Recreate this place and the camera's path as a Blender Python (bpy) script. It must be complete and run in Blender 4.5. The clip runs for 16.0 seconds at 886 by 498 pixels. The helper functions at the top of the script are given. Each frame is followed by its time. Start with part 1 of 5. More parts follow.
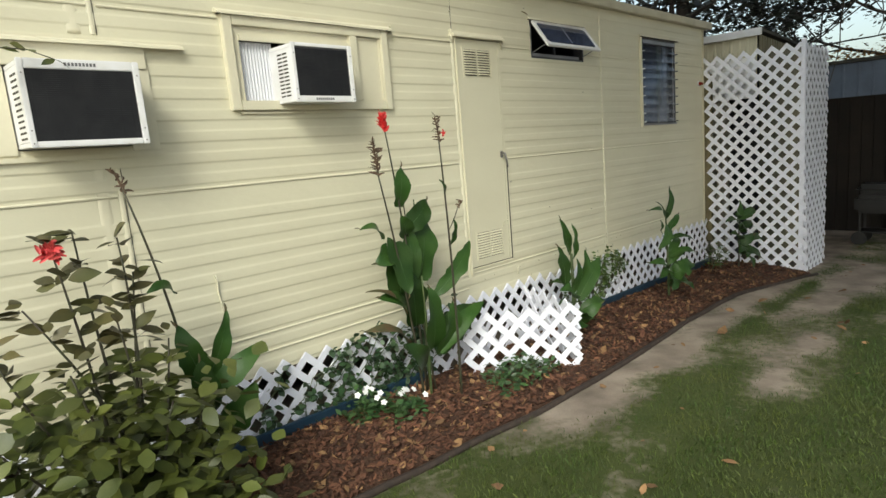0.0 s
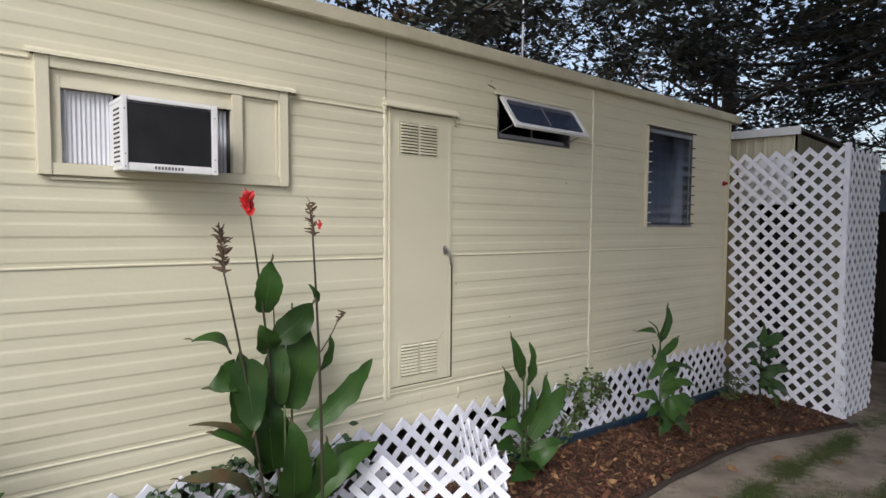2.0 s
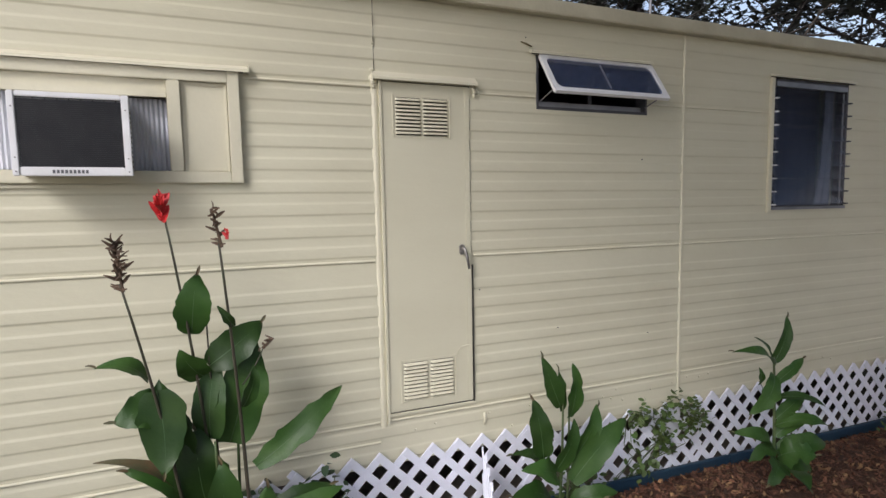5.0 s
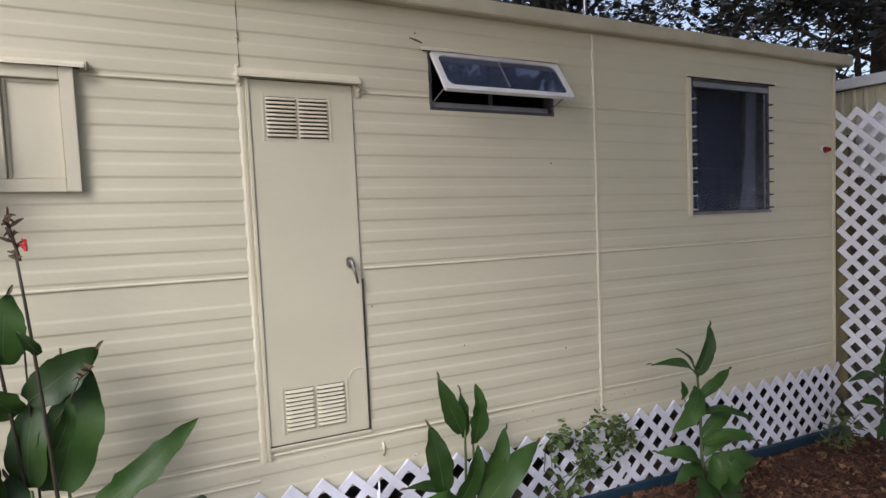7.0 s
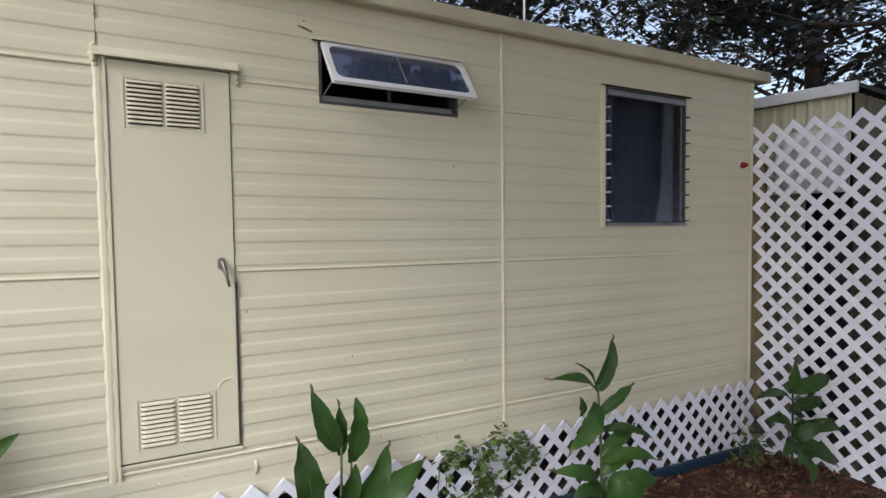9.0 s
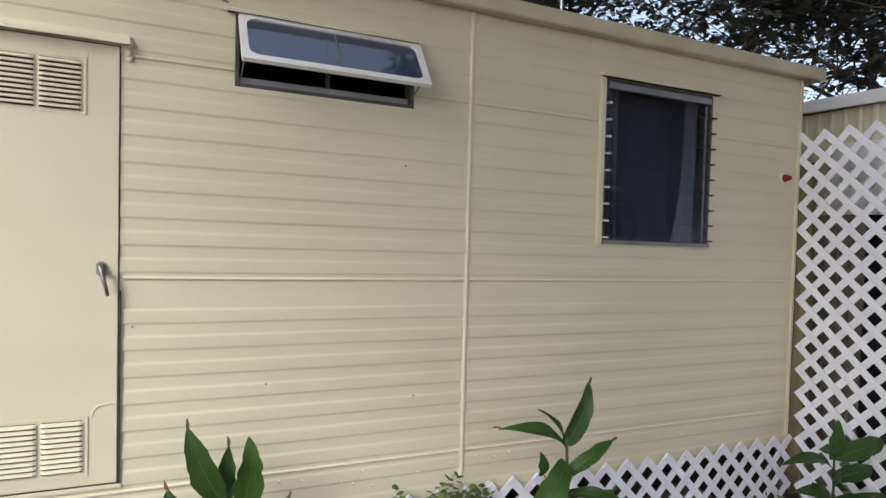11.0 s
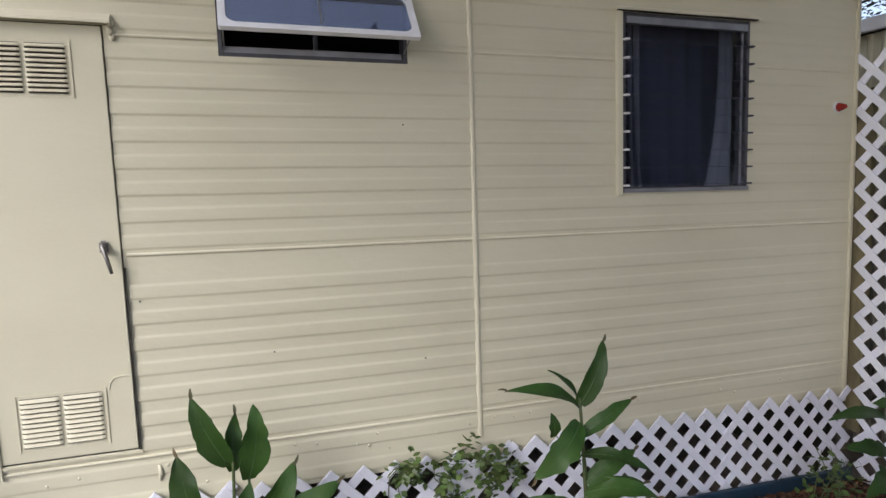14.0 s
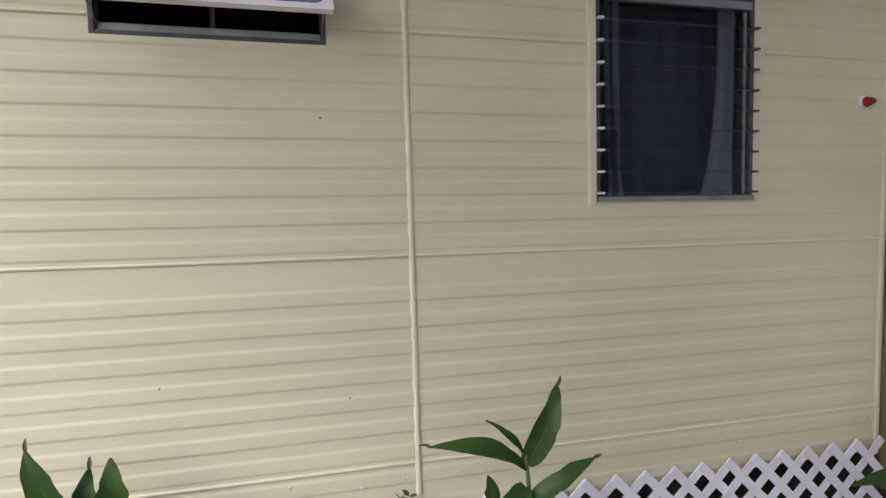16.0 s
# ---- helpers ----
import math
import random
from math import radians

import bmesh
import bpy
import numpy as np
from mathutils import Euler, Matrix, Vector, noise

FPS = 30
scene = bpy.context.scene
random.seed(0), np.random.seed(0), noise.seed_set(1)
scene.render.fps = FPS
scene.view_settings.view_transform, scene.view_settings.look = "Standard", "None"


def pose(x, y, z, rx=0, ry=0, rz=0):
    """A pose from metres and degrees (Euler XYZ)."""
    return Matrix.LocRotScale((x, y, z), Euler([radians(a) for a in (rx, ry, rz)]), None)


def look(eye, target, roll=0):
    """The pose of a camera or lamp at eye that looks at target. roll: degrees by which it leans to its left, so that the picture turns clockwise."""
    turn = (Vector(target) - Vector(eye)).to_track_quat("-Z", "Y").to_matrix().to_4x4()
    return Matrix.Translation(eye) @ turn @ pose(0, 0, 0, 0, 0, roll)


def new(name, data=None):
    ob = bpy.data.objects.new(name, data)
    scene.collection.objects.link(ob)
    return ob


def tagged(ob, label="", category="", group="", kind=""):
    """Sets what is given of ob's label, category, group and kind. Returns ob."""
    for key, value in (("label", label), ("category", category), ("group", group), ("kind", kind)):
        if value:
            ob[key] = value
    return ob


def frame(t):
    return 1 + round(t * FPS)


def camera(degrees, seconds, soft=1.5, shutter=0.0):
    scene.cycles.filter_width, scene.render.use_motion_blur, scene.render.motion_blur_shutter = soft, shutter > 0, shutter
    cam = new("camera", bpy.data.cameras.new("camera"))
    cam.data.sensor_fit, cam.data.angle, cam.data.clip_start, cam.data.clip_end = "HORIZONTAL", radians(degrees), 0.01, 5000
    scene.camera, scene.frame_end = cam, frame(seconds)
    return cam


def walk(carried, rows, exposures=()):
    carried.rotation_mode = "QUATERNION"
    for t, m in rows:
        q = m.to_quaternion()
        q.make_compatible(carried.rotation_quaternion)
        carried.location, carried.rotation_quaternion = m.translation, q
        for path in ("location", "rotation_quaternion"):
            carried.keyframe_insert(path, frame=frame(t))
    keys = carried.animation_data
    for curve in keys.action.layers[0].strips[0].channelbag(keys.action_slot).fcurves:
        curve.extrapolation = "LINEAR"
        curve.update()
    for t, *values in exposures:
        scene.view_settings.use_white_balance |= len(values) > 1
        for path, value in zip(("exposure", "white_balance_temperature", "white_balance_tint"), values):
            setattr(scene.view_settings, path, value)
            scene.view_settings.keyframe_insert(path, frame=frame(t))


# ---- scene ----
cam = camera(71.4, 16.0)
PATH = [
    (0, (0.209, -2.927, 1.602), (1.595, -1.527, 1.259), -4.8),
    (0.5, (0.51, -2.939, 1.667), (1.818, -1.442, 1.45), 0.3),
    (1, (0.871, -2.981, 1.662), (2.249, -1.535, 1.564), 1.0),
    (1.5, (1.15, -2.971, 1.723), (2.37, -1.396, 1.555), -1.1),
    (2, (1.359, -2.835, 1.702), (2.654, -1.316, 1.582), 0.4),
    (2.5, (1.551, -2.778, 1.72), (2.753, -1.184, 1.603), 0.0),
    (3, (1.77, -2.776, 1.77), (2.785, -1.057, 1.645), -0.3),
    (3.2, (1.843, -2.814, 1.786), (2.774, -1.053, 1.603), -1.4),
    (5.3, (2.470, -2.727, 1.808), (3.238, -0.894, 1.585), -0.9),
    (5.5, (2.49, -2.682, 1.825), (3.061, -0.786, 1.539), -0.7),
    (6, (2.645, -2.697, 1.825), (3.341, -0.833, 1.63), 1.4),
    (6.5, (2.753, -2.689, 1.767), (3.618, -0.886, 1.763), 0.0),
    (7, (2.889, -2.698, 1.699), (3.797, -0.92, 1.568), -2.5),
    (7.5, (3.02, -2.757, 1.726), (3.84, -0.939, 1.569), -1.4),
    (8, (3.095, -2.751, 1.767), (3.825, -0.911, 1.475), -2.9),
    (8.5, (3.179, -2.735, 1.714), (4.128, -0.987, 1.505), -1.1),
    (8.7, (3.204, -2.720, 1.674), (4.232, -1.009, 1.544), -0.4),
    (10.8, (3.911, -2.598, 1.625), (4.804, -0.809, 1.574), -0.6),
    (11, (3.978, -2.522, 1.654), (4.807, -0.704, 1.583), 1.5),
    (11.5, (4.07, -2.482, 1.675), (4.763, -0.606, 1.618), 0.8),
    (12, (4.09, -2.51, 1.69), (4.598, -0.582, 1.527), 0.2),
    (12.5, (4.109, -2.531, 1.723), (4.55, -0.591, 1.519), -1.8),
    (13, (4.162, -2.553, 1.717), (4.684, -0.632, 1.528), -1.4),
    (13.5, (4.218, -2.563, 1.658), (4.791, -0.654, 1.495), -0.0),
    (14, (4.283, -2.555, 1.678), (4.887, -0.661, 1.457), -1.9),
    (14.5, (4.392, -2.486, 1.642), (5.155, -0.653, 1.4), -0.9),
    (15, (4.53, -2.344, 1.575), (5.313, -0.514, 1.385), 0.1),
    (15.5, (4.64, -2.258, 1.611), (5.329, -0.397, 1.358), 0.6),
    (16, (4.78, -2.226, 1.632), (5.29, -0.299, 1.46), -1.6),
]
EXPOSURES = [(0.0, 0.53, 6600, 0.0), (0.5, 0.42, 6550, -1.0), (1.0, 0.31, 6400, 4.0), (2.5, 0.34, 6100, 13.0), (5.5, 0.35, 6100, 14.0), (7.0, 0.36, 6050, 17.0), (8.5, 0.45, 6050, 13.0), (11.0, 0.76, 6300, 11.0), (11.5, 0.74, 6300, 14.0), (12.0, 0.60, 6150, 16.0), (12.5, 0.50, 6050, 17.0), (14.0, 0.65, 6080, 14.0), (15.0, 0.75, 6100, 12.0), (16.0, 0.75, 6300, 14.0)]
walk(cam, [(t, look(eye, target, roll)) for t, eye, target, roll in PATH], EXPOSURES)

# ---- light: a dull, bright sky and a weak veiled sun in front of the wall ----
world = bpy.data.worlds.new("sky")
scene.world = world
world.use_nodes = True
wn = world.node_tree
sky = wn.nodes.new("ShaderNodeTexSky")
sky.sky_type = "NISHITA"
sky.sun_disc = False
SUN_EL, SUN_AZ = 37.5, 232.0
sky.sun_elevation, sky.sun_rotation = radians(SUN_EL), radians(SUN_AZ)
sky.air_density, sky.dust_density = 1.0, 3.0
pale = wn.nodes.new("ShaderNodeHueSaturation")
pale.inputs["Saturation"].default_value = 0.7
wn.links.new(sky.outputs[0], pale.inputs["Color"])
wn.links.new(pale.outputs[0], wn.nodes["Background"].inputs["Color"])
wn.nodes["Background"].inputs["Strength"].default_value = 0.15
sun_data = bpy.data.lights.new("sun", "SUN")
sun_data.energy, sun_data.angle, sun_data.color = 1.45, radians(18), (1.0, 0.97, 0.92)
sun = new("sun", sun_data)
sd = Vector((math.sin(radians(SUN_AZ)) * math.cos(radians(SUN_EL)), math.cos(radians(SUN_AZ)) * math.cos(radians(SUN_EL)), math.sin(radians(SUN_EL))))
sun.matrix_world = look(sd * 40, (0, 0, 0))


# ---- materials ----
def material(name, colour, rough=0.6, second=None, scale=6.0, amount=0.5, grain=0.0, grain_scale=120.0, bump=0.0, bump_scale=60.0, metal=0.0, random_value=0.0, stretch=(1, 1, 1), spec=0.5, island=False, detail=6.0):
    """Colour with a second colour mixed in by broad noise, a fine grain, relief, and a spread from piece to piece."""
    m = bpy.data.materials.new(name)
    m.use_nodes = True
    nt = m.node_tree
    n, l = nt.nodes, nt.links
    bsdf = n["Principled BSDF"]
    bsdf.inputs["Roughness"].default_value = rough
    bsdf.inputs["Metallic"].default_value = metal
    bsdf.inputs["Specular IOR Level"].default_value = spec
    tc = n.new("ShaderNodeTexCoord")
    mp = n.new("ShaderNodeMapping")
    mp.inputs["Scale"].default_value = stretch
    l.new(tc.outputs["Object"], mp.inputs["Vector"])
    second = second or tuple(c * 0.75 for c in colour)
    big = n.new("ShaderNodeTexNoise")
    big.inputs["Scale"].default_value = scale
    big.inputs["Detail"].default_value = detail
    l.new(mp.outputs[0], big.inputs["Vector"])
    ramp = n.new("ShaderNodeMapRange")
    ramp.inputs["From Min"].default_value, ramp.inputs["From Max"].default_value = 0.35, 0.7
    ramp.inputs["To Max"].default_value = amount
    l.new(big.outputs[0], ramp.inputs["Value"])
    mix = n.new("ShaderNodeMix")
    mix.data_type = "RGBA"
    mix.inputs["A"].default_value, mix.inputs["B"].default_value = (*colour, 1), (*second, 1)
    l.new(ramp.outputs[0], mix.inputs["Factor"])
    out = mix.outputs["Result"]
    fine = n.new("ShaderNodeTexNoise")
    fine.inputs["Scale"].default_value = grain_scale
    fine.inputs["Detail"].default_value = 3
    l.new(mp.outputs[0], fine.inputs["Vector"])
    value = None
    if grain:
        gr = n.new("ShaderNodeMapRange")
        gr.inputs["To Min"].default_value, gr.inputs["To Max"].default_value = 1 - grain, 1 + grain
        l.new(fine.outputs[0], gr.inputs["Value"])
        value = gr.outputs[0]
    if random_value:
        info = n.new("ShaderNodeNewGeometry" if island else "ShaderNodeObjectInfo")
        rr = n.new("ShaderNodeMapRange")
        rr.inputs["To Min"].default_value, rr.inputs["To Max"].default_value = 1 - random_value, 1 + random_value
        l.new(info.outputs["Random Per Island" if island else "Random"], rr.inputs["Value"])
        if value is None:
            value = rr.outputs[0]
        else:
            mul = n.new("ShaderNodeMath")
            mul.operation = "MULTIPLY"
            l.new(value, mul.inputs[0])
            l.new(rr.outputs[0], mul.inputs[1])
            value = mul.outputs[0]
    if value is not None:
        hsv = n.new("ShaderNodeHueSaturation")
        l.new(out, hsv.inputs["Color"])
        l.new(value, hsv.inputs["Value"])
        out = hsv.outputs[0]
    l.new(out, bsdf.inputs["Base Color"])
    if bump:
        bn = n.new("ShaderNodeTexNoise")
        bn.inputs["Scale"].default_value = bump_scale
        bn.inputs["Detail"].default_value = 4
        l.new(mp.outputs[0], bn.inputs["Vector"])
        b = n.new("ShaderNodeBump")
        b.inputs["Strength"].default_value = bump
        b.inputs["Distance"].default_value = 0.01
        l.new(bn.outputs[0], b.inputs["Height"])
        l.new(b.outputs[0], bsdf.inputs["Normal"])
    return m


CREAM = (0.63, 0.60, 0.455)
M = {}
M["siding"] = material("cream_paint", CREAM, 0.42, (0.555, 0.52, 0.385), 1.3, 0.6, 0.03, 90, 0.10, 14, stretch=(1, 1, 2.5))
M["cream"] = material("cream_trim_paint", (0.65, 0.615, 0.47), 0.45, (0.56, 0.525, 0.40), 4, 0.5, 0.03, 80, 0.12, 30)
M["eave"] = material("weathered_eave_paint", (0.57, 0.535, 0.40), 0.5, (0.40, 0.365, 0.26), 5, 0.6, 0.04, 70, 0.15, 40)
# for dark joints, and for near-black fill where parts lie in shade
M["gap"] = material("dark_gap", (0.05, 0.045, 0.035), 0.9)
M["olive"] = material("olive_wood", (0.20, 0.17, 0.09), 0.8, (0.10, 0.085, 0.05), 9, 0.8, 0.1, 60, 0.3, 50, stretch=(3, 3, 0.5))
M["white"] = material("white_plastic", (0.80, 0.81, 0.90), 0.42, (0.68, 0.69, 0.77), 5, 0.6, 0.03, 60, 0.05, 60, random_value=0.06)
M["white_metal"] = material("white_enamel", (0.78, 0.78, 0.80), 0.35, (0.62, 0.61, 0.58), 9, 0.6, 0.03, 90, 0.05, 40)
M["pleat"] = material("pleated_vinyl", (0.62, 0.63, 0.68), 0.5, (0.45, 0.46, 0.5), 6, 0.5)
M["grille"] = material("black_grille", (0.013, 0.014, 0.018), 0.6, (0.03, 0.03, 0.034), 12, 0.7, 0.1, 200, 0.2, 120)
M["fin"] = material("condenser_fins", (0.024, 0.025, 0.03), 0.5, (0.06, 0.06, 0.065), 20, 0.7, metal=0.3)
M["alu"] = material("dull_aluminium", (0.30, 0.30, 0.32), 0.45, (0.16, 0.16, 0.17), 12, 0.6, 0.05, 90, metal=0.6)
M["dark_frame"] = material("dark_window_frame", (0.05, 0.05, 0.06), 0.55, (0.12, 0.12, 0.13), 15, 0.5)
M["slat_edge"] = material("dim_glass_edge", (0.085, 0.095, 0.13), 0.4)
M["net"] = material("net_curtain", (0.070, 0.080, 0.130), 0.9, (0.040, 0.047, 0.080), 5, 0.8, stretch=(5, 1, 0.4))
# dark colour holds the dimness of rooms behind the openings
M["interior"] = material("darkened_interior", (0.10, 0.10, 0.12), 0.9, (0.06, 0.06, 0.07), 3, 0.5)
M["curtain"] = material("sheer_curtain", (0.26, 0.275, 0.34), 0.9, (0.18, 0.19, 0.24), 7, 0.6, stretch=(4, 1, 0.5))
M["lens"] = material("red_lens", (0.36, 0.022, 0.014), 0.25, (0.24, 0.015, 0.012), 30, 0.6)
M["steel"] = material("worn_steel", (0.30, 0.29, 0.28), 0.45, (0.14, 0.12, 0.11), 40, 0.7, metal=0.7)
M["letter"] = material("grey_mark", (0.12, 0.12, 0.13), 0.6)
M["blue"] = material("blue_board", (0.009, 0.032, 0.062), 0.5, (0.022, 0.048, 0.072), 8, 0.6, 0.08, 60, 0.15, 40)
M["edging"] = material("dark_edging", (0.03, 0.021, 0.017), 0.8, (0.06, 0.04, 0.03), 20, 0.7, 0.1, 80, 0.4, 60)
M["mulch"] = material("mulch_chips", (0.075, 0.030, 0.017), 0.9, (0.17, 0.078, 0.042), 9, 0.7, 0.15, 150, 0.5, 120, random_value=0.55, island=True)
M["chip"] = material("bark_chip", (0.075, 0.030, 0.017), 0.9, (0.17, 0.078, 0.042), 9, 0.7, 0.15, 150, 0.5, 120, random_value=0.55)
M["mulch_base"] = material("mulch_bed", (0.05, 0.024, 0.014), 0.95, (0.09, 0.045, 0.026), 24, 0.8, 0.3, 90, 1.0, 70)
M["dead_leaf"] = material("dead_leaf", (0.25, 0.145, 0.066), 0.85, (0.12, 0.058, 0.030), 20, 0.7, 0.1, 90, 0.2, 80, random_value=0.5, island=True)
M["grass"] = material("grass_blades", (0.040, 0.072, 0.007), 0.65, (0.080, 0.092, 0.015), 3.0, 0.9, random_value=0.4, island=True)
M["leaf"] = material("canna_leaf", (0.022, 0.058, 0.010), 0.45, (0.042, 0.084, 0.018), 9, 0.8, 0.12, 40, 0.15, 70, random_value=0.35, spec=0.3)
M["leaf_old"] = material("browned_leaf", (0.12, 0.075, 0.035), 0.6, (0.05, 0.07, 0.03), 14, 0.9, 0.1, 60, 0.2, 60)
M["vein"] = material("pale_midrib", (0.055, 0.105, 0.035), 0.45)
M["stem"] = material("dark_stem", (0.040, 0.030, 0.020), 0.55, (0.030, 0.042, 0.016), 12, 0.8, 0.1, 60)
M["green_stem"] = material("green_stem", (0.06, 0.10, 0.03), 0.5, (0.09, 0.09, 0.04), 10, 0.7)
M["dry"] = material("dry_seed_head", (0.075, 0.05, 0.034), 0.8, (0.15, 0.09, 0.05), 40, 0.7)
M["red"] = material("red_petal", (0.50, 0.018, 0.022), 0.5, (0.60, 0.05, 0.045), 25, 0.6)
M["pink_red"] = material("pink_red_petal", (0.60, 0.05, 0.06), 0.5, (0.72, 0.14, 0.12), 25, 0.6)
M["petal"] = material("white_petal", (0.82, 0.82, 0.82), 0.5)
M["shrub"] = material("shrub_leaf", (0.042, 0.056, 0.010), 0.5, (0.098, 0.108, 0.018), 5, 0.8, 0.1, 60, 0.12, 60, random_value=0.4, island=True)
M["shrub_dark"] = material("olive_shrub_leaf", (0.052, 0.056, 0.018), 0.42, (0.10, 0.075, 0.028), 8, 0.7, 0.1, 60, 0.12, 60, random_value=0.4, island=True)
M["ivy"] = material("ivy_leaf", (0.024, 0.058, 0.022), 0.45, (0.05, 0.08, 0.03), 10, 0.7, random_value=0.4, island=True)
M["weed"] = material("weed_leaf", (0.06, 0.11, 0.025), 0.5, (0.10, 0.12, 0.03), 10, 0.7, random_value=0.4, island=True)
M["flower_leaf"] = material("bedding_leaf", (0.03, 0.075, 0.022), 0.45, (0.06, 0.10, 0.03), 10, 0.7, random_value=0.35, island=True)
M["bark"] = material("bark", (0.075, 0.064, 0.056), 0.9, (0.045, 0.038, 0.032), 6, 0.9, 0.2, 40, 0.8, 20, stretch=(2, 2, 0.6))
M["tree_leaf"] = material("tree_leaf", (0.040, 0.052, 0.042), 0.5, (0.075, 0.072, 0.052), 0.8, 0.8, random_value=0.45, island=True)
M["brown_leaf"] = material("brown_tree_leaf", (0.12, 0.085, 0.055), 0.55, (0.065, 0.062, 0.036), 0.7, 0.9, random_value=0.45, island=True)
M["orange_leaf"] = material("orange_leaf", (0.42, 0.20, 0.04), 0.6, (0.20, 0.12, 0.03), 1.2, 0.8, random_value=0.4, island=True)
# near black: the deep shade under the outbuilding's roof is in this colour
M["shade_board"] = material("shade_dark_board", (0.011, 0.008, 0.006), 0.9, (0.019, 0.013, 0.009), 4, 0.8, 0.15, 60, 0.3, 40, random_value=0.25)
M["blue_sheet"] = material("blue_grey_sheet", (0.13, 0.17, 0.25), 0.5, (0.08, 0.10, 0.15), 3, 0.8, 0.05, 60)
M["black"] = material("black_enamel", (0.012, 0.012, 0.013), 0.5, (0.03, 0.028, 0.026), 10, 0.5)
M["grey_board"] = material("grey_board", (0.24, 0.25, 0.28), 0.8, (0.17, 0.175, 0.19), 3, 0.7, 0.08, 60, 0.2, 40)
# the cream shed's side wall, with its shade put into the colour
M["shed_side"] = material("shaded_shed_side", (0.20, 0.185, 0.12), 0.7, (0.12, 0.11, 0.075), 3, 0.8, 0.08, 60, 0.2, 40)
M["shed_low"] = material("grey_shed_front", (0.34, 0.31, 0.25), 0.7, (0.22, 0.20, 0.17), 3, 0.8, 0.08, 60, 0.2, 40)
M["roof"] = material("dark_roofing", (0.05, 0.05, 0.045), 0.9, (0.09, 0.085, 0.07), 8, 0.8, 0.1, 60, 0.3, 40)


def glass(name, tint, rough=0.02):
    m = bpy.data.materials.new(name)
    m.use_nodes = True
    b = m.node_tree.nodes["Principled BSDF"]
    b.inputs["Base Color"].default_value = (*tint, 1)
    b.inputs["Roughness"].default_value = rough
    b.inputs["Transmission Weight"].default_value = 1.0
    b.inputs["IOR"].default_value = 1.45
    return m


M["glass"] = glass("dusty_clear_glass", (0.82, 0.86, 0.92), 0.14)
M["sash_glass"] = glass("blue_grey_glass", (0.16, 0.20, 0.34), 0.03)
M["sash_glass"].node_tree.nodes["Principled BSDF"].inputs["Transmission Weight"].default_value = 0.75
M["sash_glass"].node_tree.nodes["Principled BSDF"].inputs["IOR"].default_value = 2.3


def ground_material():
    """Sand and thin soil, with a green undergrowth where the mask says that grass stands."""
    m = material("sandy_lawn", (0.34, 0.28, 0.225), 0.95, (0.11, 0.085, 0.066), 2.9, 0.85, 0.18, 140, 0.6, 60)
    n, l = m.node_tree.nodes, m.node_tree.links
    bsdf = n["Principled BSDF"]
    sand = bsdf.inputs["Base Color"].links[0].from_socket
    att = n.new("ShaderNodeAttribute")
    att.attribute_name = "lawn"
    ns = n.new("ShaderNodeTexNoise")
    ns.inputs["Scale"].default_value = 18
    ns.inputs["Detail"].default_value = 6
    tc = n.new("ShaderNodeTexCoord")
    l.new(tc.outputs["Object"], ns.inputs["Vector"])
    add = n.new("ShaderNodeMath")
    add.operation = "ADD"
    l.new(att.outputs["Fac"], add.inputs[0])
    l.new(ns.outputs[0], add.inputs[1])
    mr = n.new("ShaderNodeMapRange")
    mr.inputs["From Min"].default_value, mr.inputs["From Max"].default_value = 0.68, 1.22
    l.new(add.outputs[0], mr.inputs["Value"])
    green = n.new("ShaderNodeMix")
    green.data_type = "RGBA"
    green.inputs["A"].default_value, green.inputs["B"].default_value = (0.030, 0.050, 0.006, 1), (0.062, 0.072, 0.015, 1)
    l.new(ns.outputs[0], green.inputs["Factor"])
    mix = n.new("ShaderNodeMix")
    mix.data_type = "RGBA"
    l.new(mr.outputs[0], mix.inputs["Factor"])
    l.new(sand, mix.inputs["A"])
    l.new(green.outputs["Result"], mix.inputs["B"])
    l.new(mix.outputs["Result"], bsdf.inputs["Base Color"])
    return m


M["ground"] = ground_material()


# ---- builders ----
def finish(name, bm, mat, smooth=False):
    bmesh.ops.recalc_face_normals(bm, faces=bm.faces)
    me = bpy.data.meshes.new(name)
    bm.to_mesh(me)
    bm.free()
    me.materials.append(mat)
    if smooth:
        me.shade_smooth()
    return new(name, me)


def thing(name, at, label, category, group="", kind=""):
    e = new(name)
    e.empty_display_size = 0.1
    e.matrix_basis = Matrix.Translation(at)
    return tagged(e, label, category, group, kind)


def attach(ob, parent):
    ob.parent = parent
    top = parent
    m = Matrix.Identity(4)
    while top:
        m = top.matrix_basis if top.parent is None else m
        top = top.parent
    ob.matrix_parent_inverse = m.inverted() if parent.parent is None else Matrix.Identity(4)
    return ob


def part(name, bm, mat, parent, label="", smooth=False):
    return tagged(attach(finish(name, bm, mat, smooth), parent), label)


def solo(name, bm, mat, label, category="", group="", kind="", smooth=False):
    return tagged(finish(name, bm, mat, smooth), label, category, group, kind)


def box(bm, x0, x1, y0, y1, z0, z1, bevel=0.0):
    vs = [bm.verts.new((x, y, z)) for x in (x0, x1) for y in (y0, y1) for z in (z0, z1)]
    fs = [bm.faces.new([vs[i] for i in q]) for q in ((0, 1, 3, 2), (4, 6, 7, 5), (0, 4, 5, 1), (2, 3, 7, 6), (0, 2, 6, 4), (1, 5, 7, 3))]
    if bevel:
        es = list({e for f in fs for e in f.edges})
        bmesh.ops.bevel(bm, geom=es, offset=bevel, segments=2, affect="EDGES", clamp_overlap=True)
    return bm


def boxed(*a, bevel=0.0):
    return box(bmesh.new(), *a, bevel=bevel)


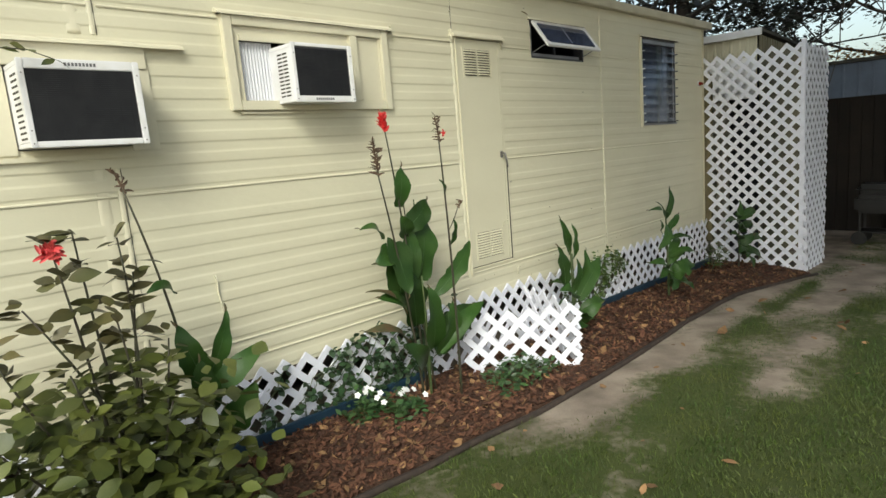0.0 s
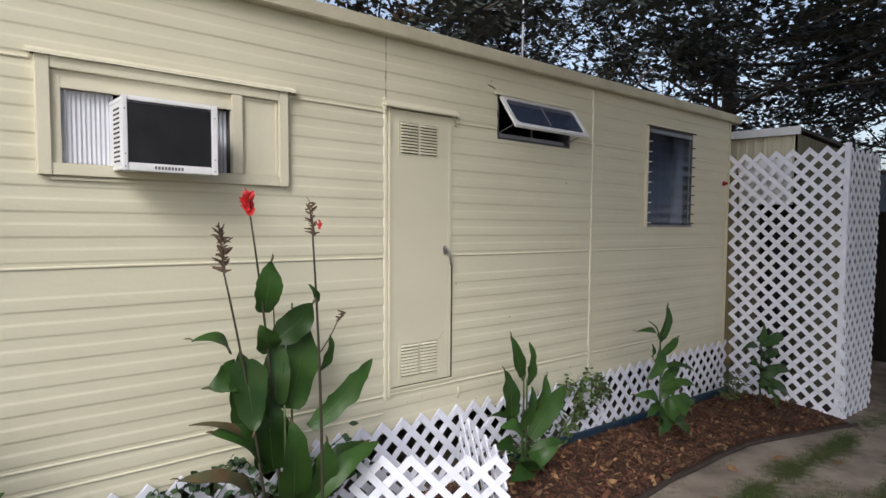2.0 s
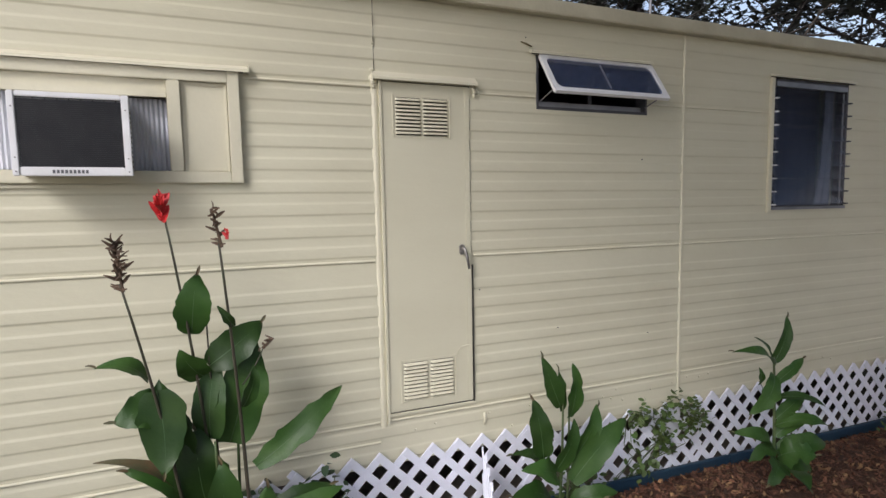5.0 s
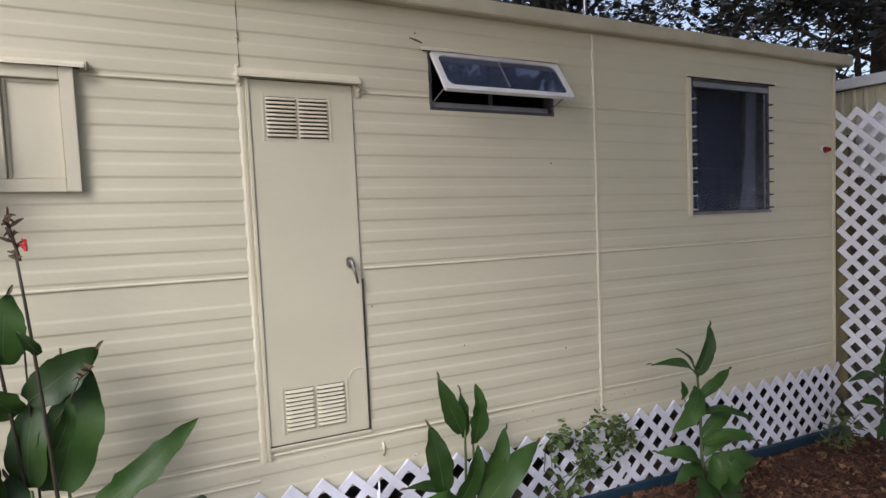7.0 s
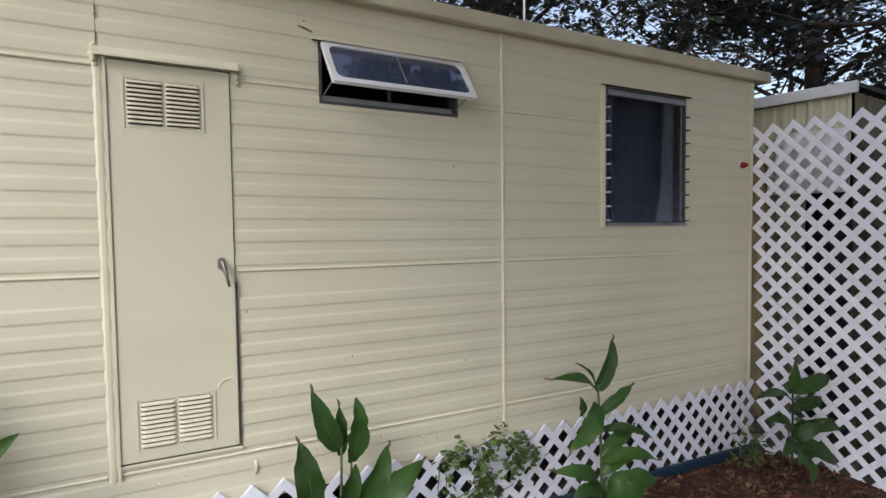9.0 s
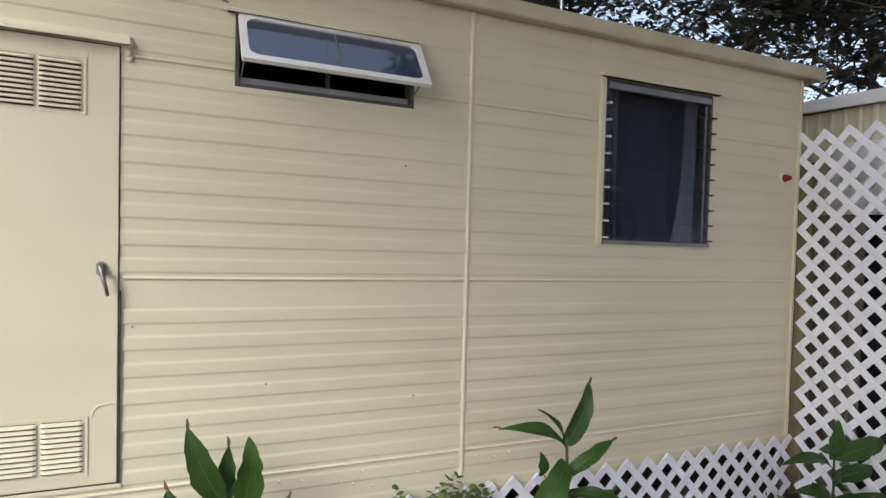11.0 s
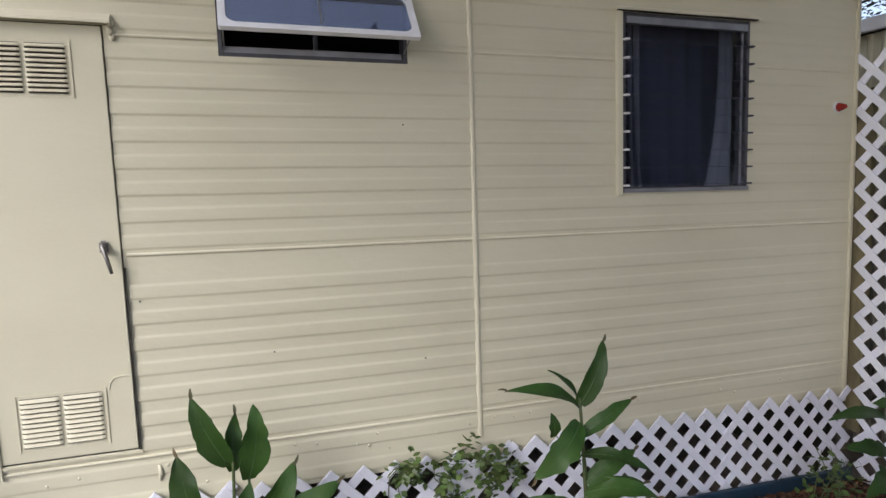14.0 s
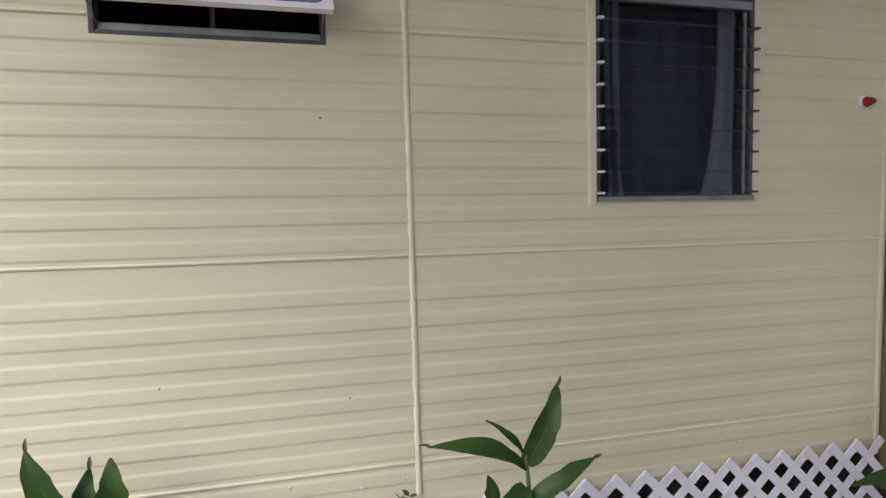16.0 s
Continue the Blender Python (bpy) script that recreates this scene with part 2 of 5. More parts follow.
def tube(bm, pts, radii, n=7, cap=True):
    pts = [Vector(p) for p in pts]
    if not hasattr(radii, "__len__"):
        radii = [radii] * len(pts)
    rings = []
    for i, p in enumerate(pts):
        d = (pts[min(i + 1, len(pts) - 1)] - pts[max(i - 1, 0)]).normalized()
        a = d.cross(Vector((0.31, 0.95, 0.05)))
        a = a.normalized() if a.length > 1e-3 else Vector((1, 0, 0))
        b = d.cross(a)
        rings.append([bm.verts.new(p + radii[i] * (math.cos(k * math.tau / n) * a + math.sin(k * math.tau / n) * b)) for k in range(n)])
    for r, s in zip(rings, rings[1:]):
        for k in range(n):
            bm.faces.new((r[k], r[(k + 1) % n], s[(k + 1) % n], s[k]))
    if cap:
        bm.faces.new(rings[0][::-1])
        bm.faces.new(rings[-1])
    return bm


def curve(a, b, sag, n=8, bend=Vector((0, 0, 1))):
    a, b = Vector(a), Vector(b)
    return [a.lerp(b, i / n) + bend * sag * 4 * (i / n) * (1 - i / n) for i in range(n + 1)]


# ---- the lie of the land ----
def gz(x):
    return 0.075 - 0.033 * (min(max(x, -2.0), 10.0) - 1.5)


def bed_edge(x):
    return -0.84 + 0.05 * math.sin(x * 1.3 + 0.4) - (0.22 * max(0.0, x - 6.2) if x < 7.5 else 0.28)


def bed_z(x, y):
    e = bed_edge(x)
    u = min(max(y / e, 0), 1)
    return gz(x) + 0.015 + 0.075 * math.sin(math.pi * u) ** 0.8 * (1 - 0.3 * u) + 0.012 * noise.noise(Vector((x * 5, y * 5, 0)))


BARE = [(3.0, -1.08, 0.32, 0.15), (4.3, -1.10, 0.6, 0.12), (3.7, -0.96, 0.5, 0.08), (4.95, -1.74, 0.5, 0.11), (4.05, -1.78, 0.22, 0.07), (5.96, -1.42, 0.45, 0.10), (6.35, -1.05, 0.6, 0.11), (6.05, -1.60, 0.4, 0.08), (7.5, -1.60, 0.9, 0.25), (7.2, -1.06, 0.5, 0.10)]
TURF = [(5.25, -1.27, 0.42, 0.10), (6.83, -1.27, 0.33, 0.06), (6.37, -1.88, 0.6, 0.10), (3.6, -1.45, 0.5, 0.20), (2.9, -1.95, 0.8, 0.25), (3.6, -2.25, 0.9, 0.3), (2.3, -1.35, 0.5, 0.2), (4.9, -2.2, 0.8, 0.15)]


def lawn(x, y):
    """How much grass stands at a place, 0 to 1."""
    v = 0.62 + 0.30 * noise.noise(Vector((x * 0.9 + 3.1, y * 1.9 + 1.7, 0.3))) + 0.42 * noise.noise(Vector((x * 2.6, y * 3.6, 4.0))) + 0.22 * noise.noise(Vector((x * 7, y * 8, 2.0)))
    for px, py, sx, sy in BARE:
        v -= 0.62 * math.exp(-((x - px) / sx) ** 2 - ((y - py) / sy) ** 2)
    for px, py, sx, sy in TURF:
        v += 0.40 * math.exp(-((x - px) / sx) ** 2 - ((y - py) / sy) ** 2)
    if y > -1.1 and x > 2.6:
        v -= 0.25
    # unseen near yard made barer and paler, to bounce light onto the wall
    v -= 0.36 * min(max((-2.7 - y + 0.8 * noise.noise(Vector((x * 0.7, y * 0.7, 6)))) / 1.6, 0), 1)
    return min(max(v - 0.14 * min(max((x - 5) / 2, 0), 1), 0), 1)


def build_ground():
    def steps(lo, hi, d, far):
        inner = [lo + d * i for i in range(int(round((hi - lo) / d)) + 1)]
        out = [lo - far * (k / 7) ** 3 for k in range(7, 0, -1)] + inner + [hi + far * (k / 7) ** 3 for k in range(1, 8)]
        return out
    xs, ys = steps(-3.0, 12.0, 0.125, 900.0), steps(-7.0, 3.0, 0.125, 900.0)
    verts, masks = [], []
    for x in xs:
        for y in ys:
            inside = -3 <= x <= 12 and -7 <= y <= 3
            z = gz(x) + (0.018 * noise.noise(Vector((x * 1.7, y * 1.7, 9))) if inside and y < -1.0 else -0.01 if y > -1.0 and inside else 0)
            verts.append((x, y, z))
            # ground further out is kept sandy as well, for the same bounce light
            masks.append(lawn(x, y) if inside and y < bed_edge(x) + 0.05 else 0.1 if not inside else 0.0)
    ny = len(ys)
    faces = [(i * ny + j, (i + 1) * ny + j, (i + 1) * ny + j + 1, i * ny + j + 1) for i in range(len(xs) - 1) for j in range(ny - 1)]
    me = bpy.data.meshes.new("ground")
    me.from_pydata(verts, [], faces)
    at = me.attributes.new("lawn", "FLOAT", "POINT")
    at.data.foreach_set("value", masks)
    me.materials.append(M["ground"])
    me.shade_smooth()
    tagged(new("ground", me), "patchy lawn of thin grass on pale sand", "ground", kind="structure")


build_ground()


# ---- the mobile home ----
LEAN_X, SLOPE = 3.35, -0.016


def settled(bm):
    """The home has sunk a little towards its far end."""
    for v in bm.verts:
        v.co.z += SLOPE * (v.co.x - LEAN_X)
    return bm


def sz(x, z):
    return z + SLOPE * (x - LEAN_X)


home = thing("mobile_home", (2.3, 1.45, 0.4), "old single-wide mobile home with cream-painted ribbed metal siding", "mobile home")


def hpart(name, bm, mat, parent=None, label="", smooth=False):
    return part(name, settled(bm), mat, parent or home, label, smooth)


X_LEFT, X_RIGHT, Z_BASE, Z_TOP = -3.2, 7.465, 0.435, 2.68
OPEN = [(0.72, 1.30, 1.66, 2.06), (1.80, 2.48, 1.86, 2.17), (4.227, 4.969, 2.19, 2.465), (6.005, 6.745, 1.64, 2.47)]
DOOR = (3.375, 3.838, 0.69, 2.28)
COURSES = [(Z_BASE, 0.555), (0.555, 0.655), (0.655, 1.445), (1.445, 2.25), (2.25, Z_TOP)]
BAYS = [(X_LEFT, -1.0), (-1.0, 1.15), (1.15, 3.35), (3.35, 5.25), (5.25, X_RIGHT)]
RIB, DEEP = 0.1, 0.0037


def profile(z0, z1, ribs):
    """Points (y, z) of the siding from z0 to z1: raised bands with sloping shoulders."""
    pts = [(0.0, z0)]
    if ribs:
        k = 0
        while z0 + k * RIB + 0.0905 < z1 + 1e-6:
            z = z0 + k * RIB
            pts += [(0.0, z + 0.0155), (-DEEP * 0.04, z + 0.0195), (-DEEP * 0.96, z + 0.0242), (-DEEP, z + 0.028), (-DEEP * 0.90, z + 0.066), (-DEEP * 0.86, z + 0.070), (-DEEP * 0.06, z + 0.0765), (0.0, z + 0.081)]
            k += 1
    pts.append((0.0, z1))
    return pts


def clipped(pts, lo, hi):
    out = []
    for (ya, za), (yb, zb) in zip(pts, pts[1:]):
        if zb <= lo or za >= hi or zb == za:
            continue
        s, e = max(za, lo), min(zb, hi)
        ys, ye = ya + (yb - ya) * (s - za) / (zb - za), ya + (yb - ya) * (e - za) / (zb - za)
        if not out:
            out.append((ys, s))
        out.append((ye, e))
    return out


def siding(x0, x1, z0, z1, ribs):
    """A sheet of siding with the openings cut out of it."""
    bm = bmesh.new()
    pts = profile(z0, z1, ribs)
    xs = sorted({x0, x1, *[v for o in OPEN + [DOOR] for v in o[:2] if x0 < v < x1]})
    for a, b in zip(xs, xs[1:]):
        mid = (a + b) / 2
        spans, lo = [], z0
        for o in sorted(OPEN + [DOOR], key=lambda o: o[2]):
            if o[0] < mid < o[1] and o[3] > z0 and o[2] < z1:
                spans.append((lo, max(o[2], z0)))
                lo = min(o[3], z1)
        spans.append((lo, z1))
        n = max(1, int((b - a) / 0.14))
        for lo, hi in spans:
            if hi - lo < 1e-4:
                continue
            ps = clipped(pts, lo, hi)
            cols = []
            for i in range(n + 1):
                x = a + (b - a) * i / n
                col = []
                for y, z in ps:
                    dent = 0.0022 * noise.noise(Vector((x * 1.1, z * 2.1, 7))) + 0.0005 * noise.noise(Vector((x * 5.0, z * 11.0, 3)))
                    wave = 0.0016 * noise.noise(Vector((x * 2.3, z * 14.0, 1))) if lo + 0.002 < z < hi - 0.002 else 0.0
                    col.append(bm.verts.new((x, y * (1 + 0.35 * noise.noise(Vector((x * 1.6, z * 9.0, 5)))) + dent, z + wave)))
                cols.append(col)
            for c, d in zip(cols, cols[1:]):
                for j in range(len(ps) - 1):
                    bm.faces.new((c[j], d[j], d[j + 1], c[j + 1]))
    return bm


def pieces(bm):
    """The sheets of a course that openings have parted, each by itself."""
    bmesh.ops.remove_doubles(bm, verts=bm.verts, dist=1e-5)
    left = set(bm.verts)
    out = []
    while left:
        stack, island = [left.pop()], []
        while stack:
            v = stack.pop()
            island.append(v)
            for e in v.link_edges:
                o = e.other_vert(v)
                if o in left:
                    left.discard(o)
                    stack.append(o)
        new_bm = bmesh.new()
        made = {v: new_bm.verts.new(v.co) for v in island}
        for f in {f for v in island for f in v.link_faces}:
            new_bm.faces.new([made[v] for v in f.verts])
        out.append(new_bm)
    bm.free()
    return out


for x0, x1 in BAYS:
    for k, (z0, z1) in enumerate(COURSES):
        for piece in pieces(siding(x0, x1, z0, z1, True)):
            hpart("siding_panel", piece, M["siding"], smooth=True)

# wall body behind the sheets, with the openings left free
def wall_body():
    bm = bmesh.new()
    xs = sorted({X_LEFT, X_RIGHT - 0.005, *[v for o in OPEN for v in o[:2]]})
    for a, b in zip(xs, xs[1:]):
        mid, lo = (a + b) / 2, Z_BASE
        for o in sorted(OPEN, key=lambda o: o[2]):
            if o[0] < mid < o[1]:
                box(bm, a, b, 0.006, 0.09, lo, o[2])
                lo = o[3]
        box(bm, a, b, 0.006, 0.09, lo, Z_TOP)
    return bm


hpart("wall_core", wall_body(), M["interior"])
hpart("end_wall", boxed(X_RIGHT - 0.06, X_RIGHT, 0.004, 2.95, Z_BASE, Z_TOP), M["siding"])
hpart("end_wall", boxed(X_LEFT, X_LEFT + 0.06, 0.095, 2.95, Z_BASE, Z_TOP), M["siding"])
hpart("back_wall", boxed(X_LEFT + 0.06, X_RIGHT - 0.06, 2.88, 2.95, Z_BASE, Z_TOP), M["siding"])
# unseen sheets added to keep daylight out from under the home
hpart("rear_light_stop", boxed(X_LEFT + 0.06, X_RIGHT - 0.06, 2.90, 2.93, -0.25, Z_BASE - 0.002), M["gap"])
hpart("end_light_stop", boxed(X_LEFT + 0.02, X_LEFT + 0.05, 0.1, 2.89, -0.1, Z_BASE - 0.002), M["gap"])
hpart("end_light_stop", boxed(X_RIGHT - 0.05, X_RIGHT - 0.02, 0.03, 2.89, -0.25, Z_BASE - 0.002), M["gap"])
hpart("floor_deck", boxed(X_LEFT + 0.06, X_RIGHT - 0.06, 0.09, 2.88, Z_BASE, Z_BASE + 0.08), M["interior"])
bm = boxed(X_LEFT - 0.1, X_RIGHT + 0.12, -0.03, 3.05, Z_TOP + 0.003, Z_TOP + 0.045)
hpart("roof", bm, M["roof"], label="flat grey roof deck")
bm = boxed(X_LEFT - 0.1, X_RIGHT + 0.14, -0.062, -0.032, Z_TOP - 0.022, Z_TOP + 0.052, bevel=0.006)
box(bm, X_LEFT - 0.1, X_RIGHT + 0.14, -0.032, -0.004, Z_TOP - 0.022, Z_TOP - 0.008)
hpart("eave_trim", bm, M["eave"], label="cream metal drip edge, weathered along its top")
hpart("eave_trim", boxed(X_RIGHT + 0.11, X_RIGHT + 0.14, -0.030, 3.05, Z_TOP - 0.022, Z_TOP + 0.052, bevel=0.005), M["eave"])


def bead(x0, x1, z, r=0.0052):
    bm = bmesh.new()
    n = max(2, int((x1 - x0) / 0.4))
    rows = []
    for i in range(n + 1):
        x = x0 + (x1 - x0) * i / n
        w = 0.003 * noise.noise(Vector((x * 1.7, z * 9, 2)))
        rows.append([bm.verts.new((x, y, z + dz + w)) for y, dz in ((0.002, -r * 1.5), (-r, -r), (-r * 1.6, 0), (-r, r), (0.002, r * 1.3))])
    for a, b in zip(rows, rows[1:]):
        for j in range(4):
            bm.faces.new((a[j], b[j], b[j + 1], a[j + 1]))
    return bm


for z, spans in ((0.555, ((X_LEFT, 3.33),)), (0.655, ((X_LEFT, 3.33), (3.37, 5.235), (5.265, 7.46))), (1.445, ((X_LEFT, 1.13), (1.17, 3.33), (3.85, 5.235), (5.265, 7.46))), (2.25, ((X_LEFT, 1.13), (1.17, 1.70), (2.77, 3.33), (3.87, 4.22), (4.98, 5.235), (5.265, 5.96), (6.80, 7.46)))):
    for a, b in spans:
        hpart("seam_bead", bead(a, b, z), M["cream"], smooth=True)


def batten(x, z0, z1, w=0.009, d=0.0075):
    bm = bmesh.new()
    n = 30
    rows = []
    for i in range(n + 1):
        z = z0 + (z1 - z0) * i / n
        dx = 0.0010 * noise.noise(Vector((x * 3, z * 1.4, 5)))
        rows.append([bm.verts.new((x + dx + a * w, b, z)) for a, b in ((-1.5, 0.002), (-1.1, -d * 0.5), (-0.5, -d), (0.5, -d), (1.1, -d * 0.5), (1.5, 0.002))])
    for a, b in zip(rows, rows[1:]):
        for j in range(5):
            bm.faces.new((a[j], b[j], b[j + 1], a[j + 1]))
    bm.faces.new(rows[0])
    bm.faces.new(rows[-1])
    return bm


for z0, z1 in ((0.56, 1.60), (2.13, 2.655)):
    hpart("vertical_batten", batten(1.072, z0, z1, 0.020, 0.0028), M["cream"], smooth=True)
    hpart("joint_strip", batten(1.145, z0, z1, 0.009, 0.0042), M["cream"])
    bm = bmesh.new()
    tube(bm, [(1.158 + 0.003 * noise.noise(Vector((k * 0.9, z0, 4))), -0.0022, z0 + (z1 - z0) * k / 12) for k in range(13)], [0.0012 + 0.0012 * abs(noise.noise(Vector((k * 0.7, z1, 8)))) for k in range(13)], 5)
    hpart("open_joint", bm, M["gap"], label="dark open joint between two siding sheets")
hpart("vertical_batten", batten(3.352, 0.63, 2.29, 0.012), M["cream"])
bm = tube(bmesh.new(), [(3.352 + 0.003 * noise.noise(Vector((k * 0.9, 2, 4))), -0.0022, 2.325 + 0.028 * k) for k in range(13)], [0.0012 + 0.0014 * abs(noise.noise(Vector((k * 0.7, 5, 8)))) for k in range(13)], 5)
hpart("open_joint", bm, M["gap"], label="dark open joint between two siding sheets")
hpart("vertical_batten", batten(5.25, 0.53, 2.658), M["cream"])
hpart("vertical_batten", batten(-1.0, 0.56, 2.655), M["cream"])
hpart("corner_trim", boxed(X_RIGHT - 0.012, X_RIGHT + 0.012, -0.014, 0.02, 0.42, 2.655, bevel=0.004), M["cream"])
hpart("corner_post", boxed(7.489, 7.53, -0.088, 0.03, 0.25, 2.16, bevel=0.004), M["olive"], label="weathered olive wooden corner post")


def screw(x, z):
    bm = bmesh.new()
    bmesh.ops.create_uvsphere(bm, u_segments=7, v_segments=5, radius=0.0062, matrix=Matrix.Translation((x, -0.003, z)) @ Matrix.Diagonal((1, 0.9, 1, 1)))
    return bm


rs = random.Random(5)
for x in (3.62, 3.93, 4.18, 4.42, 4.51, 4.77, 5.03, 5.2, 5.32, 5.42, 5.5, 5.86, 6.1, 6.6, 7.0, 7.42):
    hpart("screw", screw(x, 0.60 + rs.uniform(-0.02, 0.02)), M["cream"], smooth=True)
for x in (3.352, 5.25):
    for k in range(7):
        hpart("screw", screw(x + rs.uniform(-0.004, 0.004), 0.72 + 0.29 * k + rs.uniform(-0.03, 0.03)), M["cream"], smooth=True)
for k in range(6):
    hpart("screw", screw(rs.uniform(3.5, 7.4), rs.uniform(0.51, 0.63)), M["cream"], smooth=True)
bm = tube(bmesh.new(), [(3.90, -0.004, 0.615), (3.905, -0.006, 0.59), (3.90, -0.004, 0.55)], [0.006, 0.008, 0.004])
hpart("caulk_run", bm, M["cream"], smooth=True)


def nail(x, z):
    bm = bmesh.new()
    bmesh.ops.create_uvsphere(bm, u_segments=6, v_segments=4, radius=0.004, matrix=Matrix.Translation((x, -0.004, z)))
    return bm


for x, z in ((4.938, 1.941), (4.362, 1.023), (3.882, 1.268), (4.165, 2.545), (5.253, 1.60), (5.0, 0.93)):
    hpart("nail_head", nail(x, z), M["letter"])


def drip_cap(x0, x1, z, d=0.035, h=0.022):
    """A thin metal hood that slopes out over an opening, a little warped."""
    bm = bmesh.new()
    n = 10
    rows = []
    for i in range(n + 1):
        x = x0 + (x1 - x0) * i / n
        w = 0.004 * noise.noise(Vector((x * 3.1, z, 1)))
        rows.append([bm.verts.new((x, y, zz + w)) for y, zz in ((0.0, z + h), (-0.008, z + h + 0.004), (-d, z + 0.006), (-d - 0.003, z - 0.006), (-d + 0.003, z - 0.004), (0.0, z + 0.006))])
    for a, b in zip(rows, rows[1:]):
        for j in range(6):
            bm.faces.new((a[j], b[j], b[(j + 1) % 6], a[(j + 1) % 6]))
    bm.faces.new(rows[0])
    bm.faces.new(rows[-1][::-1])
    return bm


def frame_bm(x0, x1, z0, z1, w, y0, y1, bevel=0.003):
    bm = bmesh.new()
    box(bm, x0, x0 + w, y0, y1, z0, z1, bevel)
    box(bm, x1 - w, x1, y0, y1, z0, z1, bevel)
    box(bm, x0 + w + 0.0005, x1 - w - 0.0005, y0 + 0.002, y1, z0, z0 + w, bevel)
    box(bm, x0 + w + 0.0005, x1 - w - 0.0005, y0 + 0.002, y1, z1 - w, z1, bevel)
    return bm


# utility door
dx0, dx1, dz0, dz1 = DOOR
door = hpart("door", boxed(dx0 + 0.006, dx1 - 0.0035, -0.008, 0.004, dz0 + 0.006, dz1 - 0.004, bevel=0.003), M["siding"], label="narrow cream utility door with two louvred vents")
hpart("door_gap", boxed(dx0, dx1, 0.0045, 0.0055, dz0, dz1), M["gap"])
hpart("door_gap", boxed(3.8395, 3.8435, -0.0105, 0.002, dz0, 1.40), M["gap"])
hpart("door_trim", boxed(dx0 - 0.006, dx0 + 0.005, -0.015, 0.0, dz0 - 0.05, dz1), M["cream"])
hpart("door_cap", drip_cap(3.335, 3.868, 2.285, 0.04, 0.03), M["cream"])
for x, z in ((3.34, 2.318), (3.862, 2.305)):
    bm = bmesh.new()
    for k in range(5):
        bmesh.ops.create_uvsphere(bm, u_segments=7, v_segments=5, radius=0.012, matrix=Matrix.Translation((x + 0.007 * math.sin(k * 2.1), -0.006 - 0.006 * (k % 2), z - 0.016 * k)) @ Matrix.Diagonal((1.0, 0.7, 1.3, 1)))
    hpart("caulk_lump", bm, M["cream"], smooth=True)
hpart("door_sill", boxed(dx0, dx1 + 0.01, -0.012, 0.0, dz0 - 0.012, dz0 - 0.002), M["cream"])


def dpart(name, bm, mat, label="", smooth=False):
    ob = finish(name, settled(bm), mat, smooth)
    return tagged(attach(ob, door), label)


def vent(x0, x1, z0, z1, rows):
    """A pressed vent: a raised surround, a dark slot behind each slat."""
    dpart("vent_surround", frame_bm(x0, x1, z0, z1, 0.008, -0.0115, -0.007, 0.001), M["cream"])
    mid = (x0 + x1) / 2
    for a, b in ((x0 + 0.018, mid - 0.008), (mid + 0.008, x1 - 0.018)):
        dpart("vent_opening", boxed(a, b, -0.0095, -0.0085, z0 + 0.014, z1 - 0.014), M["gap"])
    step = (z1 - z0 - 0.03) / rows
    for a, b in ((x0 + 0.016, mid - 0.006), (mid + 0.006, x1 - 0.016)):
        for k in range(rows):
            z = z0 + 0.016 + k * step
            bm = bmesh.new()
            cols = []
            for x in (a, a + 0.01, b - 0.01, b):
                e = 0.3 if x in (a, b) else 1.0
                cols.append([bm.verts.new((x, -0.0098 - 0.010 * d * e, z + h * step)) for d, h in ((0, 0.86), (0.35, 0.74), (1.0, 0.27), (0.9, 0.17), (0, 0.22))])
            for c, d in zip(cols, cols[1:]):
                for j in range(5):
                    bm.faces.new((c[j], d[j], d[(j + 1) % 5], c[(j + 1) % 5]))
            dpart("louvre", bm, M["cream"])


vent(3.432, 3.732, 2.02, 2.222, 10)
vent(3.440, 3.742, 0.735, 0.95, 10)
bm = boxed(3.765, 3.795, -0.022, -0.008, 1.455, 1.505, bevel=0.006)
dpart("handle_plate", bm, M["steel"], smooth=False)
bm = tube(bmesh.new(), [(3.778, -0.02, 1.49), (3.780, -0.045, 1.485), (3.792, -0.048, 1.44), (3.804, -0.046, 1.385)], [0.010, 0.009, 0.0075, 0.006], 9)
dpart("door_handle", bm, M["steel"], "worn metal lever handle", smooth=True)
dpart("edge_flange", boxed(3.808, 3.8335, -0.0105, -0.0075, dz0 + 0.01, dz1 - 0.01, bevel=0.001), M["siding"])
bm = tube(bmesh.new(), [(3.752, -0.0075, 0.94), (3.757, -0.009, 0.966), (3.772, -0.010, 0.984), (3.80, -0.011, 0.99), (3.828, -0.010, 0.986)], 0.0026, 6)
dpart("dent", bm, M["siding"], "crease dented into the lower corner")

# slider window that holds the second air conditioner
win = hpart("window_frame", frame_bm(1.715, 2.754, 1.81, 2.268, 0.048, -0.033, 0.004), M["cream"], label="cream window surround boxed in round an air conditioner")


def wpart(name, bm, mat, label=""):
    return tagged(attach(finish(name, settled(bm), mat), win), label)


wpart("mullion", boxed(2.475, 2.525, -0.031, 0.004, 1.859, 2.219, bevel=0.003), M["cream"])
wpart("header_panel", boxed(1.80, 2.474, -0.009, 0.003, 2.171, 2.219), M["cream"])
wpart("header_rail", boxed(1.80, 2.474, -0.020, -0.0035, 2.150, 2.180, bevel=0.002), M["cream"])
wpart("blank_panel", boxed(2.526, 2.705, -0.009, 0.004, 1.859, 2.219), M["cream"])
wpart("inner_stop", frame_bm(2.527, 2.704, 1.861, 2.217, 0.012, -0.016, -0.0095, 0.002), M["cream"])
wpart("side_stile", boxed(1.764, 1.80, -0.012, 0.004, 1.859, 2.219, bevel=0.002), M["cream"])
